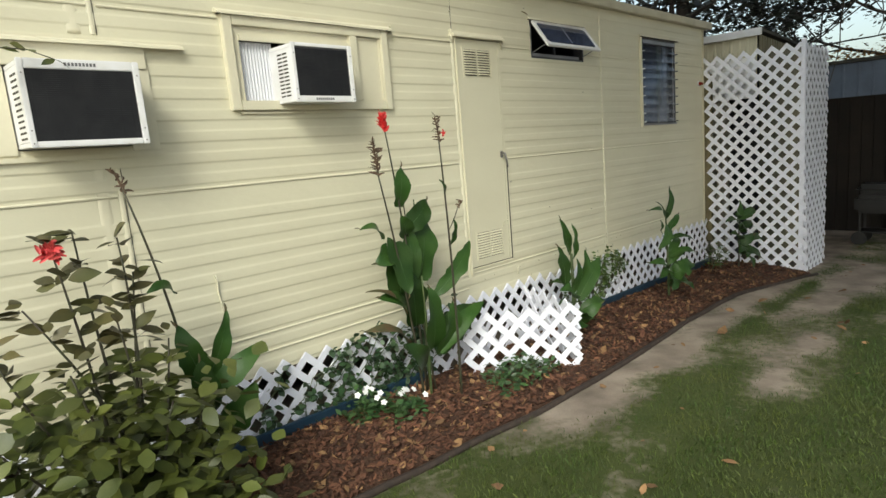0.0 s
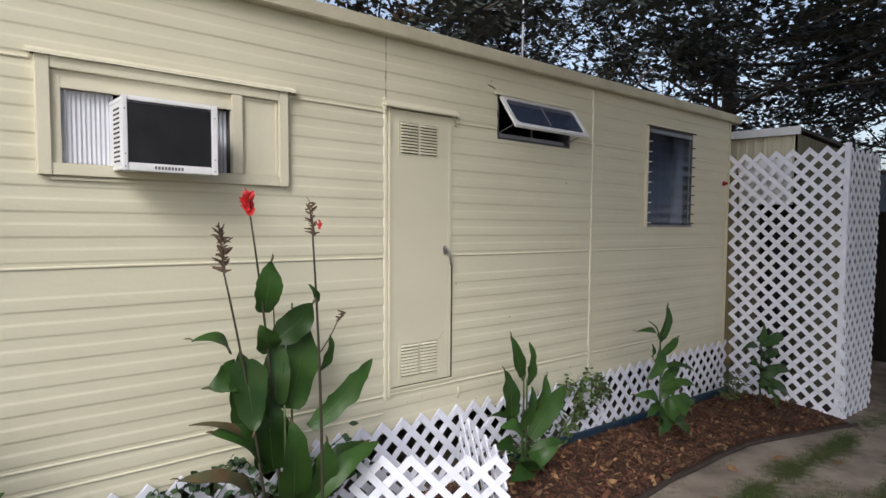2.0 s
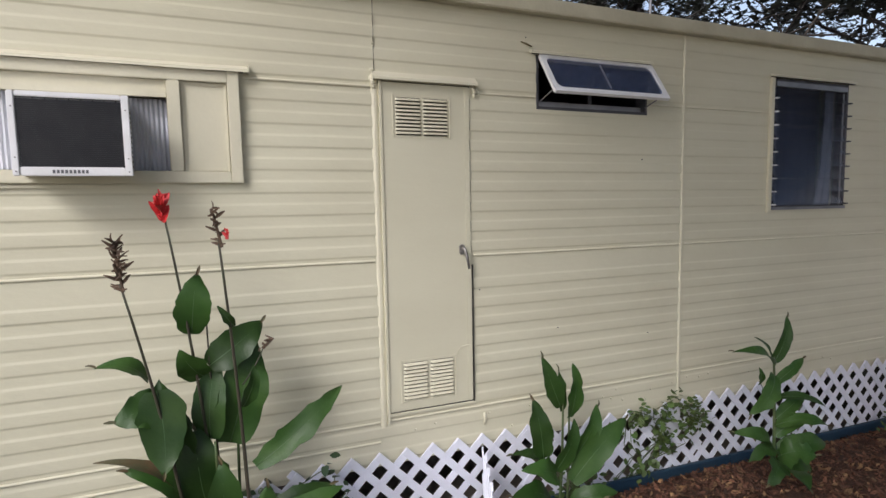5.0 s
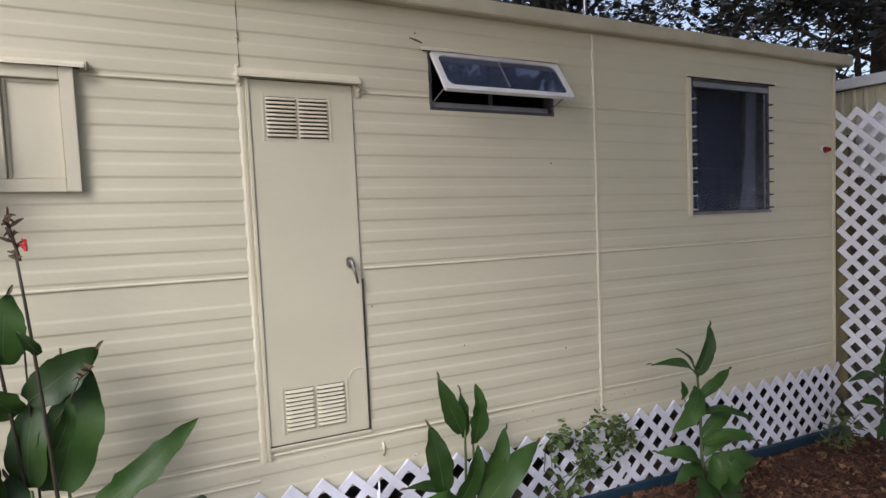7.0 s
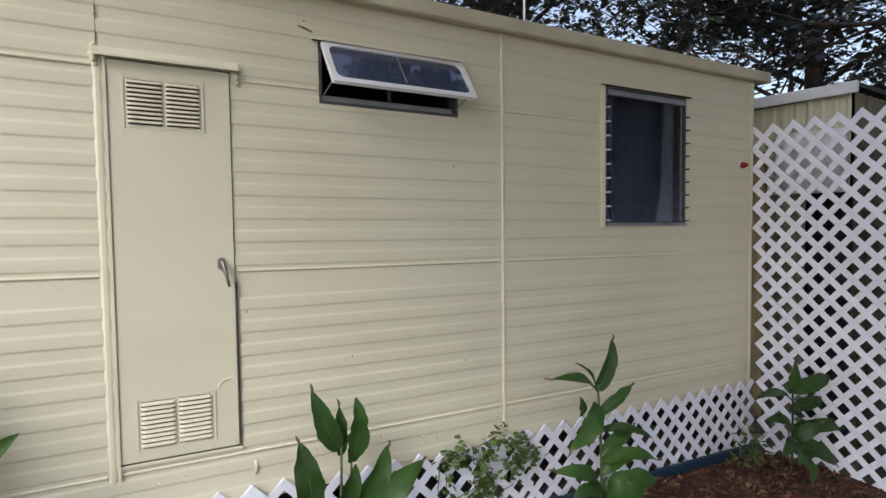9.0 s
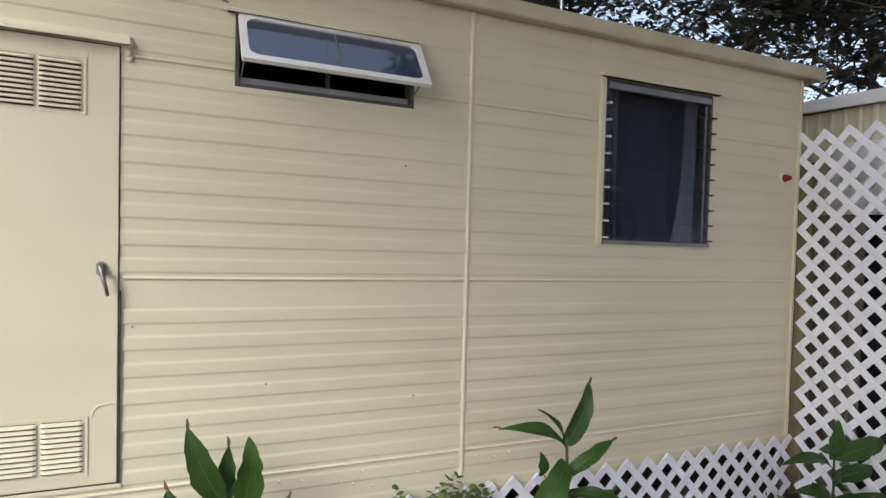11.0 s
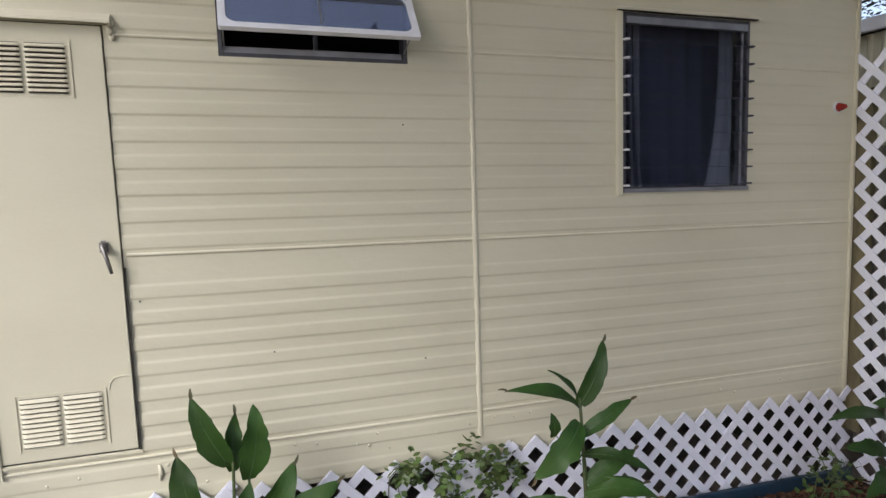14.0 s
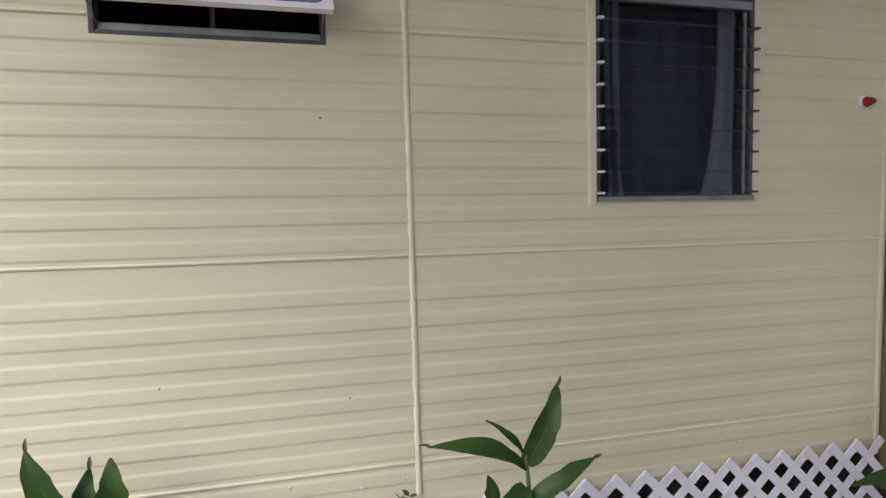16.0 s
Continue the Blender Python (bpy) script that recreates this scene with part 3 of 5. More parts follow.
hpart("window_cap", drip_cap(1.69, 2.79, 2.272, 0.045, 0.02), M["cream"])
# dark strip in the slit under the cap, painting in its contact shadow
hpart("cap_shadow_gap", boxed(1.705, 2.775, -0.036, 0.0, 2.2685, 2.2725), M["gap"])
hpart("cap_clip", boxed(2.791, 2.800, -0.032, -0.002, 2.262, 2.298, bevel=0.002), M["cream"])


def pleats(x0, x1, z0, z1, y=0.012):
    bm = bmesh.new()
    n = int((x1 - x0) / 0.0085) // 2 * 2
    cols = [[bm.verts.new((x0 + (x1 - x0) * i / n, y + (0.008 if i % 2 else 0.0), z)) for z in (z0, z1)] for i in range(n + 1)]
    for a, b in zip(cols, cols[1:]):
        bm.faces.new((a[0], b[0], b[1], a[1]))
    return bm


wpart("pleated_filler", pleats(1.801, 1.99, 1.862, 2.150), M["pleat"], "grey-white pleated vinyl filler")
wpart("pleated_filler", pleats(2.33, 2.474, 1.862, 2.150, 0.045), M["pleat"], "grey-white pleated vinyl filler")
wpart("sub_sill", boxed(1.76, 2.40, -0.018, -0.002, 1.792, 1.803, bevel=0.002), M["cream"])

# boxed-in opening of the first air conditioner
w1 = hpart("window_board", boxed(0.15, 1.335, -0.018, 0.003, 1.992, 2.085, bevel=0.003), M["cream"], label="cream filler board over an air conditioner")
hpart("window_cap", drip_cap(0.1, 1.505, 2.088, 0.04, 0.016), M["cream"])
hpart("window_board", boxed(1.225, 1.345, -0.010, 0.003, 1.64, 1.991, bevel=0.003), M["cream"])
hpart("window_board", boxed(0.15, 0.795, -0.010, 0.003, 1.64, 1.991, bevel=0.003), M["cream"])
hpart("window_sill", boxed(0.15, 1.365, -0.022, 0.0, 1.612, 1.632, bevel=0.003), M["cream"])

# awning window, propped open
ax0, ax1, az0, az1 = OPEN[2]
aw = hpart("awning_window_frame", frame_bm(ax0, ax1, az0, az1, 0.016, -0.004, 0.07, 0.002), M["dark_frame"], label="dark aluminium frame of an awning window")
hpart("window_cap", drip_cap(4.185, 4.99, 2.471, 0.03, 0.012), M["cream"])
# shadow line under the cap, as a dark strip
hpart("cap_shadow_gap", boxed(4.20, 4.98, -0.022, -0.0045, 2.4662, 2.4715), M["gap"])
bm = tube(bmesh.new(), [(4.135, -0.004, 2.522), (4.165, -0.012, 2.512), (4.20, -0.008, 2.502)], [0.003, 0.005, 0.003], 6)
hpart("bent_strip", bm, M["olive"], label="bent sliver of rusty metal over the window cap")


def sash_pose(bm):
    """Hinged at the head and swung outwards."""
    m = Matrix.Translation((0, -0.012, 2.462)) @ Matrix.Rotation(radians(-36), 4, "X")
    bmesh.ops.transform(bm, matrix=m, verts=bm.verts)
    return bm


def rounded(x0, x1, z0, z1, r, n=5):
    pts = []
    for cx, cz, a0 in ((x1 - r, z1 - r, 0), (x0 + r, z1 - r, 90), (x0 + r, z0 + r, 180), (x1 - r, z0 + r, 270)):
        pts += [(cx + r * math.cos(radians(a0 + 90 * k / n)), cz + r * math.sin(radians(a0 + 90 * k / n))) for k in range(n + 1)]
    return pts


def ring_plate(outer, inner, y0, y1):
    bm = bmesh.new()
    loops = [[bm.verts.new((x, y, z)) for x, z in pts] for pts, y in ((outer, y0), (inner, y0), (inner, y1), (outer, y1))]
    n = len(outer)
    for a, b in zip(loops, loops[1:] + loops[:1]):
        for k in range(n):
            bm.faces.new((a[k], a[(k + 1) % n], b[(k + 1) % n], b[k]))
    return bm


SL = 0.252
sash = tagged(attach(finish("sash", settled(sash_pose(ring_plate(rounded(4.235, 4.985, -SL, 0, 0.008), rounded(4.262, 4.958, -SL + 0.028, -0.022, 0.036), -0.009, 0.009))), M["white_metal"]), aw), "white sash propped open")
pane = attach(finish("pane", settled(sash_pose(boxed(4.258, 4.962, -0.002, 0.002, -SL + 0.022, -0.018))), M["sash_glass"]), aw)
pane.visible_shadow = False
tagged(attach(finish("glazing_bar", settled(sash_pose(boxed(4.603, 4.611, -0.006, -0.003, -SL + 0.05, -0.030))), M["alu"]), aw), "thin grey glazing bar")
for x in (4.25, 4.955):
    attach(finish("stay_arm", settled(tube(bmesh.new(), [(x, 0.0, 2.23), (x, -0.125, 2.275)], 0.003, 6)), M["alu"]), aw)
attach(finish("screen_rail", settled(boxed(ax0 + 0.017, ax1 - 0.017, 0.03, 0.045, az0 + 0.017, az0 + 0.045)), M["alu"]), aw)
attach(finish("screen_stile", settled(boxed(4.59, 4.605, 0.03, 0.045, az0 + 0.046, az1 - 0.017)), M["dark_frame"]), aw)

# louvre window
jx0, jx1, jz0, jz1 = OPEN[3]
jw = hpart("louvre_window_frame", frame_bm(jx0, jx1, jz0, jz1, 0.018, -0.006, 0.06, 0.002), M["dark_frame"], label="grey louvre window with nine glass slats")
hpart("window_cap", drip_cap(5.965, 6.785, 2.476, 0.04, 0.014), M["cream"])
# dark strip for the shadow line below this cap
hpart("cap_shadow_gap", boxed(5.975, 6.775, -0.030, -0.0065, 2.471, 2.4765), M["gap"])
hpart("window_trim", boxed(5.968, 6.001, -0.02, 0.0, jz0 - 0.02, jz1, bevel=0.004), M["cream"])


def jpart(name, bm, mat, label="", smooth=False):
    return tagged(attach(finish(name, settled(bm), mat, smooth), jw), label)


jpart("head_rail", boxed(jx0 + 0.019, jx1 - 0.019, -0.012, 0.02, jz1 - 0.05, jz1 - 0.019), M["alu"])
jpart("sill_rail", boxed(jx0 + 0.002, jx1 - 0.002, -0.018, -0.0065, jz0 - 0.006, jz0 + 0.012), M["alu"])
PITCH = 0.0845
for k in range(9):
    z = jz0 + 0.045 + k * PITCH
    bm = boxed(jx0 + 0.022, jx1 - 0.022, -0.0025, 0.0025, -0.047, 0.047)
    tilt = Matrix.Translation((0, 0.006, z + 0.026)) @ Matrix.Rotation(radians(-24), 4, "X")
    bmesh.ops.transform(bm, matrix=tilt, verts=bm.verts)
    slat = jpart("glass_slat", bm, M["glass"])
    slat.visible_shadow = False
    bm = boxed(jx0 + 0.022, jx1 - 0.022, -0.016, -0.0135, z - 0.0185, z - 0.016)
    jpart("slat_edge", bm, M["slat_edge"])
    for x, mat in ((jx0 + 0.012, M["white_metal"]), (jx1 - 0.004, M["dark_frame"])):
        bm = boxed(x - 0.012, x + 0.012, -0.034, -0.007, z - 0.022, z - 0.013, bevel=0.002)
        jpart("slat_clip", bm, mat)
jpart("operator_bar", boxed(jx1 - 0.050, jx1 - 0.040, -0.004, 0.004, jz0 + 0.02, jz1 - 0.06), M["alu"])
# curtains, and a room behind whose dimness is put into its colour
def curtain(x0, x1, z0, z1, y, folds, flare=0.0):
    bm = bmesh.new()
    n = folds * 6
    rows = []
    for j in range(9):
        v = j / 8
        rows.append([bm.verts.new((x0 + (x1 - x0) * i / n - flare * (1 - v) ** 3 * (1 - i / n), y + 0.014 * math.sin(i / n * folds * math.tau), z0 + (z1 - z0) * v)) for i in range(n + 1)])
    for a, b in zip(rows, rows[1:]):
        for i in range(n):
            bm.faces.new((a[i], a[i + 1], b[i + 1], b[i]))
    return bm


hpart("curtain", curtain(6.635, 6.715, 1.60, 2.46, 0.085, 2, 0.10), M["curtain"], label="pale sheer curtain tied back", smooth=True)
hpart("curtain", curtain(6.095, 6.112, 1.60, 2.46, 0.088, 1, -0.05), M["curtain"], label="pale sheer curtain", smooth=True)
hpart("curtain", curtain(6.14, 6.165, 1.60, 2.46, 0.10, 1, -0.06), M["curtain"], label="thin fold of sheer curtain", smooth=True)
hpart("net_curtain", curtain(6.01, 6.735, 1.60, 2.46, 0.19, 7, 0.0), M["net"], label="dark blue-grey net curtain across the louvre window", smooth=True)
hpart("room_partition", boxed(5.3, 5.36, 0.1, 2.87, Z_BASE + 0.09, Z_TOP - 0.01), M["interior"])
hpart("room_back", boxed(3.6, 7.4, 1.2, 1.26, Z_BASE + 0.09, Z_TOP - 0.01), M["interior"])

# marker lamp
bm = bmesh.new()
bmesh.ops.create_cone(bm, cap_ends=True, segments=16, radius1=0.030, radius2=0.027, depth=0.012, matrix=Matrix.Translation((7.333, -0.012, 2.06)) @ Matrix.Rotation(radians(90), 4, "X"))
marker = hpart("marker_lamp", bm, M["white_metal"], label="white base of a marker lamp")
bm = bmesh.new()
bmesh.ops.create_cone(bm, cap_ends=True, segments=16, radius1=0.025, radius2=0.010, depth=0.045, matrix=Matrix.Translation((7.333, -0.040, 2.06)) @ Matrix.Rotation(radians(90), 4, "X"))
bmesh.ops.bevel(bm, geom=bm.edges[:], offset=0.003, segments=2, affect="EDGES")
tagged(attach(finish("lens", settled(bm), M["lens"], True), marker), "red-orange conical lens")

# loose cable down the wall
bm = tube(bmesh.new(), [(1.510, 0.0, 1.015), (1.512, -0.010, 0.995), (1.512, -0.009, 0.94), (1.520, -0.012, 0.86), (1.532, -0.015, 0.78), (1.525, -0.02, 0.70), (1.49, -0.025, 0.62), (1.43, -0.03, 0.56)], 0.0042, 7)
hpart("cable", bm, M["cream"], label="cream-painted cable hanging down the siding", smooth=True)


# ---- air conditioners ----
def air_conditioner(x0, x1, z0, z1, y_front, label, badge_top):
    ac = thing("air_conditioner", ((x0 + x1) / 2, 0, sz(x0, z0)), label, "air conditioner", "window air conditioners")
    w, h = x1 - x0, z1 - z0

    def apart_(name, bm, mat, lab="", parent=None):
        return tagged(attach(finish(name, settled(bm), mat), parent or ac), lab)

    t = 0.02
    bm = bmesh.new()
    box(bm, x0, x1, y_front + 0.012, 0.10, z1 - t, z1, 0.003)
    box(bm, x0, x1, y_front + 0.012, 0.10, z0, z0 + t, 0.003)
    box(bm, x0, x0 + t, y_front + 0.0125, 0.10, z0 + t + 0.0005, z1 - t - 0.0005)
    box(bm, x1 - t, x1, y_front + 0.0125, 0.10, z0 + t + 0.0005, z1 - t - 0.0005)
    body = apart_("body", bm, M["white_metal"], "white enamelled casing")
    top, low = (0.034, 0.020) if badge_top else (0.015, 0.028)
    bm = bmesh.new()
    box(bm, x0 - 0.004, x0 + 0.018, y_front - 0.002, y_front + 0.011, z0 - 0.004, z1 + 0.004, 0.003)
    box(bm, x1 - 0.022, x1 + 0.004, y_front - 0.002, y_front + 0.011, z0 - 0.004, z1 + 0.004, 0.003)
    box(bm, x0 + 0.0185, x1 - 0.0225, y_front, y_front + 0.011, z1 - top, z1 + 0.004, 0.003)
    box(bm, x0 + 0.0185, x1 - 0.0225, y_front, y_front + 0.011, z0 - 0.004, z0 + low, 0.003)
    apart_("rear_frame", bm, M["white_metal"])
    apart_("condenser", boxed(x0 + t + 0.001, x1 - t - 0.001, y_front + 0.014, y_front + 0.04, z0 + t + 0.001, z1 - t - 0.001), M["fin"], "dark condenser fins")
    gx0, gx1, gz0, gz1 = x0 + 0.017, x1 - 0.021, z0 + low - 0.002, z1 - top + 0.002
    bm = bmesh.new()
    n = 36
    for k in range(n):
        z = gz0 + (gz1 - gz0) * (k + 0.5) / n
        box(bm, gx0, gx1, y_front + 0.004, y_front + 0.0065, z - 0.0021, z + 0.0021)
    for k in range(9):
        x = gx0 + (gx1 - gx0) * (k + 0.5) / 9
        box(bm, x - 0.0015, x + 0.0015, y_front + 0.007, y_front + 0.010, gz0, gz1)
    apart_("grille", bm, M["grille"], "black rear grille")
    for side in (x0, x1):
        s = -0.0015 if side == x0 else 0.0015
        bm = bmesh.new()
        for c in range(2):
            ya = y_front + 0.05 + c * 0.05
            for k in range(12):
                z = z0 + 0.03 + k * (h - 0.06) / 12
                box(bm, min(side, side + s), max(side, side + s), ya, ya + 0.04, z, z + 0.008)
        apart_("side_grille", bm, M["gap"], "", body)
    zb = z1 - 0.015 if badge_top else z0 + 0.012
    xb = (x0 + x1) / 2 + (0.0 if badge_top else -0.01)
    bm = bmesh.new()
    for k in range(9):
        box(bm, xb - 0.058 + k * 0.0128, xb - 0.050 + k * 0.0128, y_front - 0.0015, y_front + 0.0005, zb - 0.006, zb + 0.006)
    apart_("badge", bm, M["letter"], "row of dark bars where a maker's name stands")
    for x in (x0 + 0.007, x1 - 0.009):
        for z in (z0 + 0.012, z0 + 0.06, z1 - 0.05):
            bm = bmesh.new()
            bmesh.ops.create_cone(bm, cap_ends=True, segments=8, radius1=0.003, radius2=0.0025, depth=0.003, matrix=Matrix.Translation((x, y_front - 0.0035, z)) @ Matrix.Rotation(radians(90), 4, "X"))
            apart_("screw", bm, M["steel"])
    return ac


air_conditioner(0.80, 1.22, 1.665, 1.985, -0.22, "white window air conditioner with dark grille in a boarded opening", True)
air_conditioner(1.975, 2.34, 1.838, 2.122, -0.20, "white window air conditioner with black grille set among pleated fillers", False)


# ---- lattice ----
CELL = 0.14
slat_bm = bmesh.new()
box(slat_bm, -0.5, 0.5, -0.003, 0.003, -0.020, 0.020)
slat_mesh = bpy.data.meshes.new("slat")
bmesh.ops.recalc_face_normals(slat_bm, faces=slat_bm.faces)
slat_bm.to_mesh(slat_mesh)
slat_bm.free()
slat_mesh.materials.append(M["white"])


def lattice(name, label, m, nx, nz, group):
    """Diagonal slats in two layers, nx by nz cells, from the lower corner of the pose m."""
    e = new(name)
    e.empty_display_size = 0.1
    e.matrix_basis = m
    tagged(e, label, "lattice", group)
    w, h = nx * CELL, nz * CELL
    for layer, sgn in ((0, 1), (1, -1)):
        y = -0.0035 if layer else 0.0035
        k = -int(nz) - 2
        while k <= int(nx + nz) + 2:
            c = k * CELL
            if sgn > 0:
                c -= h % CELL
                a, b = max(0.0, c), min(w, c + h)
                za = a - c
            else:
                c += h % CELL
                a, b = max(0.0, c - h), min(w, c)
                za = c - a
            k += 1
            if b - a < 0.03:
                continue
            zb = za + sgn * (b - a)
            ob = new("slat", slat_mesh)
            ob.parent = e
            L_ = (b - a) * math.sqrt(2) + 0.036
            ob.matrix_basis = Matrix.Translation(((a + b) / 2, y, (za + zb) / 2)) @ Matrix.Rotation(-sgn * radians(45), 4, "Y") @ Matrix.Diagonal((L_, 1, 1, 1))
    return e


def along(x0, y0, z0, x1, y1, z1):
    """A pose whose x axis runs from the first point to the second, with z as near up as may be."""
    d = (Vector((x1, y1, z1)) - Vector((x0, y0, z0))).normalized()
    n = Vector((0, 0, 1)).cross(d).normalized()
    u = d.cross(n)
    return Matrix.Translation((x0, y0, z0)) @ Matrix((d, n, u)).transposed().to_4x4()


def skirt_z(x):
    return 0.500 - 0.0143 * (x - 1.57) - 0.49


x, k = -2.07, 0
while x < 7.3:
    n = 9 if x + 1.26 < 7.2 else max(2, int((7.46 - x) / CELL + 0.4))
    dz = (0.0, 0.012, -0.006)[k % 3]
    y = -0.022 - 0.016 * (k % 2)
    lattice("skirting_lattice", "low white plastic lattice skirting under the siding", along(x, y, skirt_z(x) + dz, x + 1.2, y, skirt_z(x + 1.2) + dz), n, 3.5, "skirting panels")
    x += n * CELL - 0.02
    k += 1

screen_z = gz(7.5) - 0.03
lattice("lattice_screen", "tall white plastic lattice screen standing across the bed's end", along(7.472, -0.108, screen_z, 7.50, -1.04, screen_z + 0.035), 6.9, 17.2, "tall lattice screens")
lattice("lattice_screen", "tall white lattice screen returning at the corner", along(7.51, -1.045, screen_z, 8.32, -1.045, screen_z), 5.8, 17.2, "tall lattice screens")
lattice("loose_lattice", "loose white lattice panel standing in the mulch", along(2.95, -0.30, 0.045, 3.56, -0.74, 0.035), 5.4, 3.1, "loose lattice pieces")
lattice("loose_lattice", "loose white lattice piece folded back to the wall", along(3.565, -0.74, 0.03, 3.84, -0.10, 0.03), 4.9, 3.1, "loose lattice pieces")


def lattice_post(x, y, z0, z1, label):
    bm = bmesh.new()
    box(bm, x - 0.022, x + 0.022, y - 0.022, y + 0.022, z0, z1, 0.004)
    solo("lattice_post", bm, M["white"], label, "post")


bm = boxed(7.56, 8.30, -1.035, -1.022, gz(8) - 0.02, 2.25)
solo("grey_board", bm, M["grey_board"], "weathered grey board behind the returning lattice", "board")
lattice_post(7.535, -1.01, gz(7.5), 2.33, "square white post at the corner of the screens")
bm = bmesh.new()
box(bm, 5.11, 5.22, -0.055, -0.047, 0.28, 0.405, 0.002)
solo("patch_board", bm, M["pleat"], "small white patch board on the skirting lattice", "board")

# blue boards at the foot of the skirting
for x0, x1 in ((-2.0, 0.4), (0.42, 2.75), (4.2, 5.6), (5.62, 7.44)):
    bm = bmesh.new()
    n = 8
    rows = []
    for i in range(n + 1):
        x = x0 + (x1 - x0) * i / n
        z = gz(x) + 0.02
        rows.append([bm.verts.new((x, y, zz)) for y, zz in ((-0.07, z - 0.06), (-0.09, z - 0.06), (-0.095, z + 0.092), (-0.088, z + 0.098), (-0.07, z + 0.095))])
    for a, b in zip(rows, rows[1:]):
        for j in range(5):
            bm.faces.new((a[j], b[j], b[(j + 1) % 5], a[(j + 1) % 5]))
    bm.faces.new(rows[0])
    bm.faces.new(rows[-1][::-1])
    solo("edging_board", bm, M["blue"], "dark blue board along the foot of the skirting", "board", "blue boards")

# ---- mulch bed and its edging ----
bm = bmesh.new()
rows = []
xs = [-2.2 + 0.1 * i for i in range(98)]
for x in xs:
    e = bed_edge(x)
    rows.append([bm.verts.new((x, e * u, bed_z(x, e * u) if u < 1 else gz(x) - 0.01)) for u in [j / 12 for j in range(13)]])
for a, b in zip(rows, rows[1:]):
    for j in range(12):
        bm.faces.new((a[j], b[j], b[j + 1], a[j + 1]))
mulch_bed = solo("mulch_bed", bm, M["mulch_base"], "strip of brown bark mulch against the skirting", "mulch", kind="structure", smooth=True)
pts = [(x, bed_edge(x) - 0.012 + 0.02 * noise.noise(Vector((x * 1.9, 3, 0))), gz(x) + 0.004 + 0.010 * noise.noise(Vector((x * 2.3, 0, 0)))) for x in [-2.2 + 0.12 * i for i in range(82)]]
bm = tube(bmesh.new(), pts, 0.019, 8)
solo("garden_edging", bm, M["edging"], "dark flexible edging along the mulch bed", "edging", smooth=True)


def scatter(name, count, place, size, mat, label, category, seed, curl=0.3, ratio=0.45):
    """Loose flat bits, each bent once, lying at random."""
    r = random.Random(seed)
    verts, faces = [], []
    for _ in range(count):
        p = place(r)
        if p is None:
            continue
        s = size * math.exp(r.gauss(0, 0.3))
        m = Matrix.Translation(p) @ Euler((r.gauss(0, 0.35), r.gauss(0, 0.35), r.uniform(0, 6.28))).to_matrix().to_4x4()
        c = s * curl * r.uniform(-1, 1.3)
        k = len(verts)
        w = s * ratio * r.uniform(0.6, 1.3)
        for q in ((-s, 0, c), (-s * 0.3, -w, 0.2 * c), (s * 0.4, -w * 0.8, 0), (s, 0, c), (s * 0.4, w * 0.9, 0.1 * c), (-s * 0.3, w, 0)):
            verts.append(m @ Vector(q))
        faces += [(k, k + 1, k + 5), (k + 1, k + 2, k + 4, k + 5), (k + 2, k + 3, k + 4)]
    me = bpy.data.meshes.new(name)
    me.from_pydata(verts, [], faces)
    me.materials.append(mat)
    return tagged(new(name, me), label, category, kind="stuff")


def in_bed(r):
    x = r.uniform(-0.3, 7.45)
    y = bed_edge(x) * r.uniform(0.1, 0.99)
    return Vector((x, y, bed_z(x, y) + r.uniform(0.0, 0.02)))


scatter("mulch_chips", 17000, in_bed, 0.017, M["mulch"], "brown and tan bark chips", "mulch", 3, 0.4, 0.4)
scatter("fallen_leaves", 1500, in_bed, 0.025, M["dead_leaf"], "curled dry leaves on the mulch", "leaves", 4, 0.5, 0.5)


def on_lawn(r):
    x, y = r.uniform(1.6, 9.5), r.uniform(-4.0, -0.9)
    return Vector((x, y, gz(x) + 0.025)) if y < bed_edge(x) - 0.05 else None


scatter("fallen_leaves", 90, on_lawn, 0.026, M["dead_leaf"], "yellow and tan leaves fallen on the lawn", "leaves", 8, 0.3, 0.55)


def grass():
    r = random.Random(11)
    verts, faces = [], []
    for _ in range(120000):
        x, y = r.uniform(1.2, 10.0), r.uniform(-4.2, -0.88)
        if y > bed_edge(x) - 0.04:
            continue
        d = lawn(x, y)
        if d < 0.2 or r.random() > (d - 0.18) * 1.25:
            continue
        h = r.uniform(0.008, 0.030) * (0.6 + d * 0.6)
        a, lean = r.uniform(0, 6.28), r.uniform(0.1, 0.9) * h
        wx, wy = 0.0022 * math.cos(a), 0.0022 * math.sin(a)
        dx, dy = lean * math.cos(a + 1.4), lean * math.sin(a + 1.4)
        z = gz(x) + 0.004
        k = len(verts)
        verts += [(x - wx, y - wy, z), (x + wx, y + wy, z), (x + dx * 0.4 + wx * 0.7, y + dy * 0.4 + wy * 0.7, z + h * 0.65), (x + dx, y + dy, z + h)]
        faces += [(k, k + 1, k + 2), (k, k + 2, k + 3)]
    me = bpy.data.meshes.new("grass")
    me.from_pydata(verts, [], faces)
    me.materials.append(M["grass"])
    tagged(new("grass", me), "short thin grass in patches", "grass", kind="stuff")


grass()


# ---- plants ----
def leaf_axis(base, d, side, up, arch, t, seed):
    """The midrib's line: arched, swung a little to one side, its tip hanging."""
    swing = 0.05 * math.sin(seed * 2.4) if seed else 0.0
    droop = 0.07 * t ** 4 if seed else 0.0
    return base + d * t + up * (arch * 4 * t * (1 - t) - droop * d.length) + side * swing * d.length * 4 * t * (1 - t)


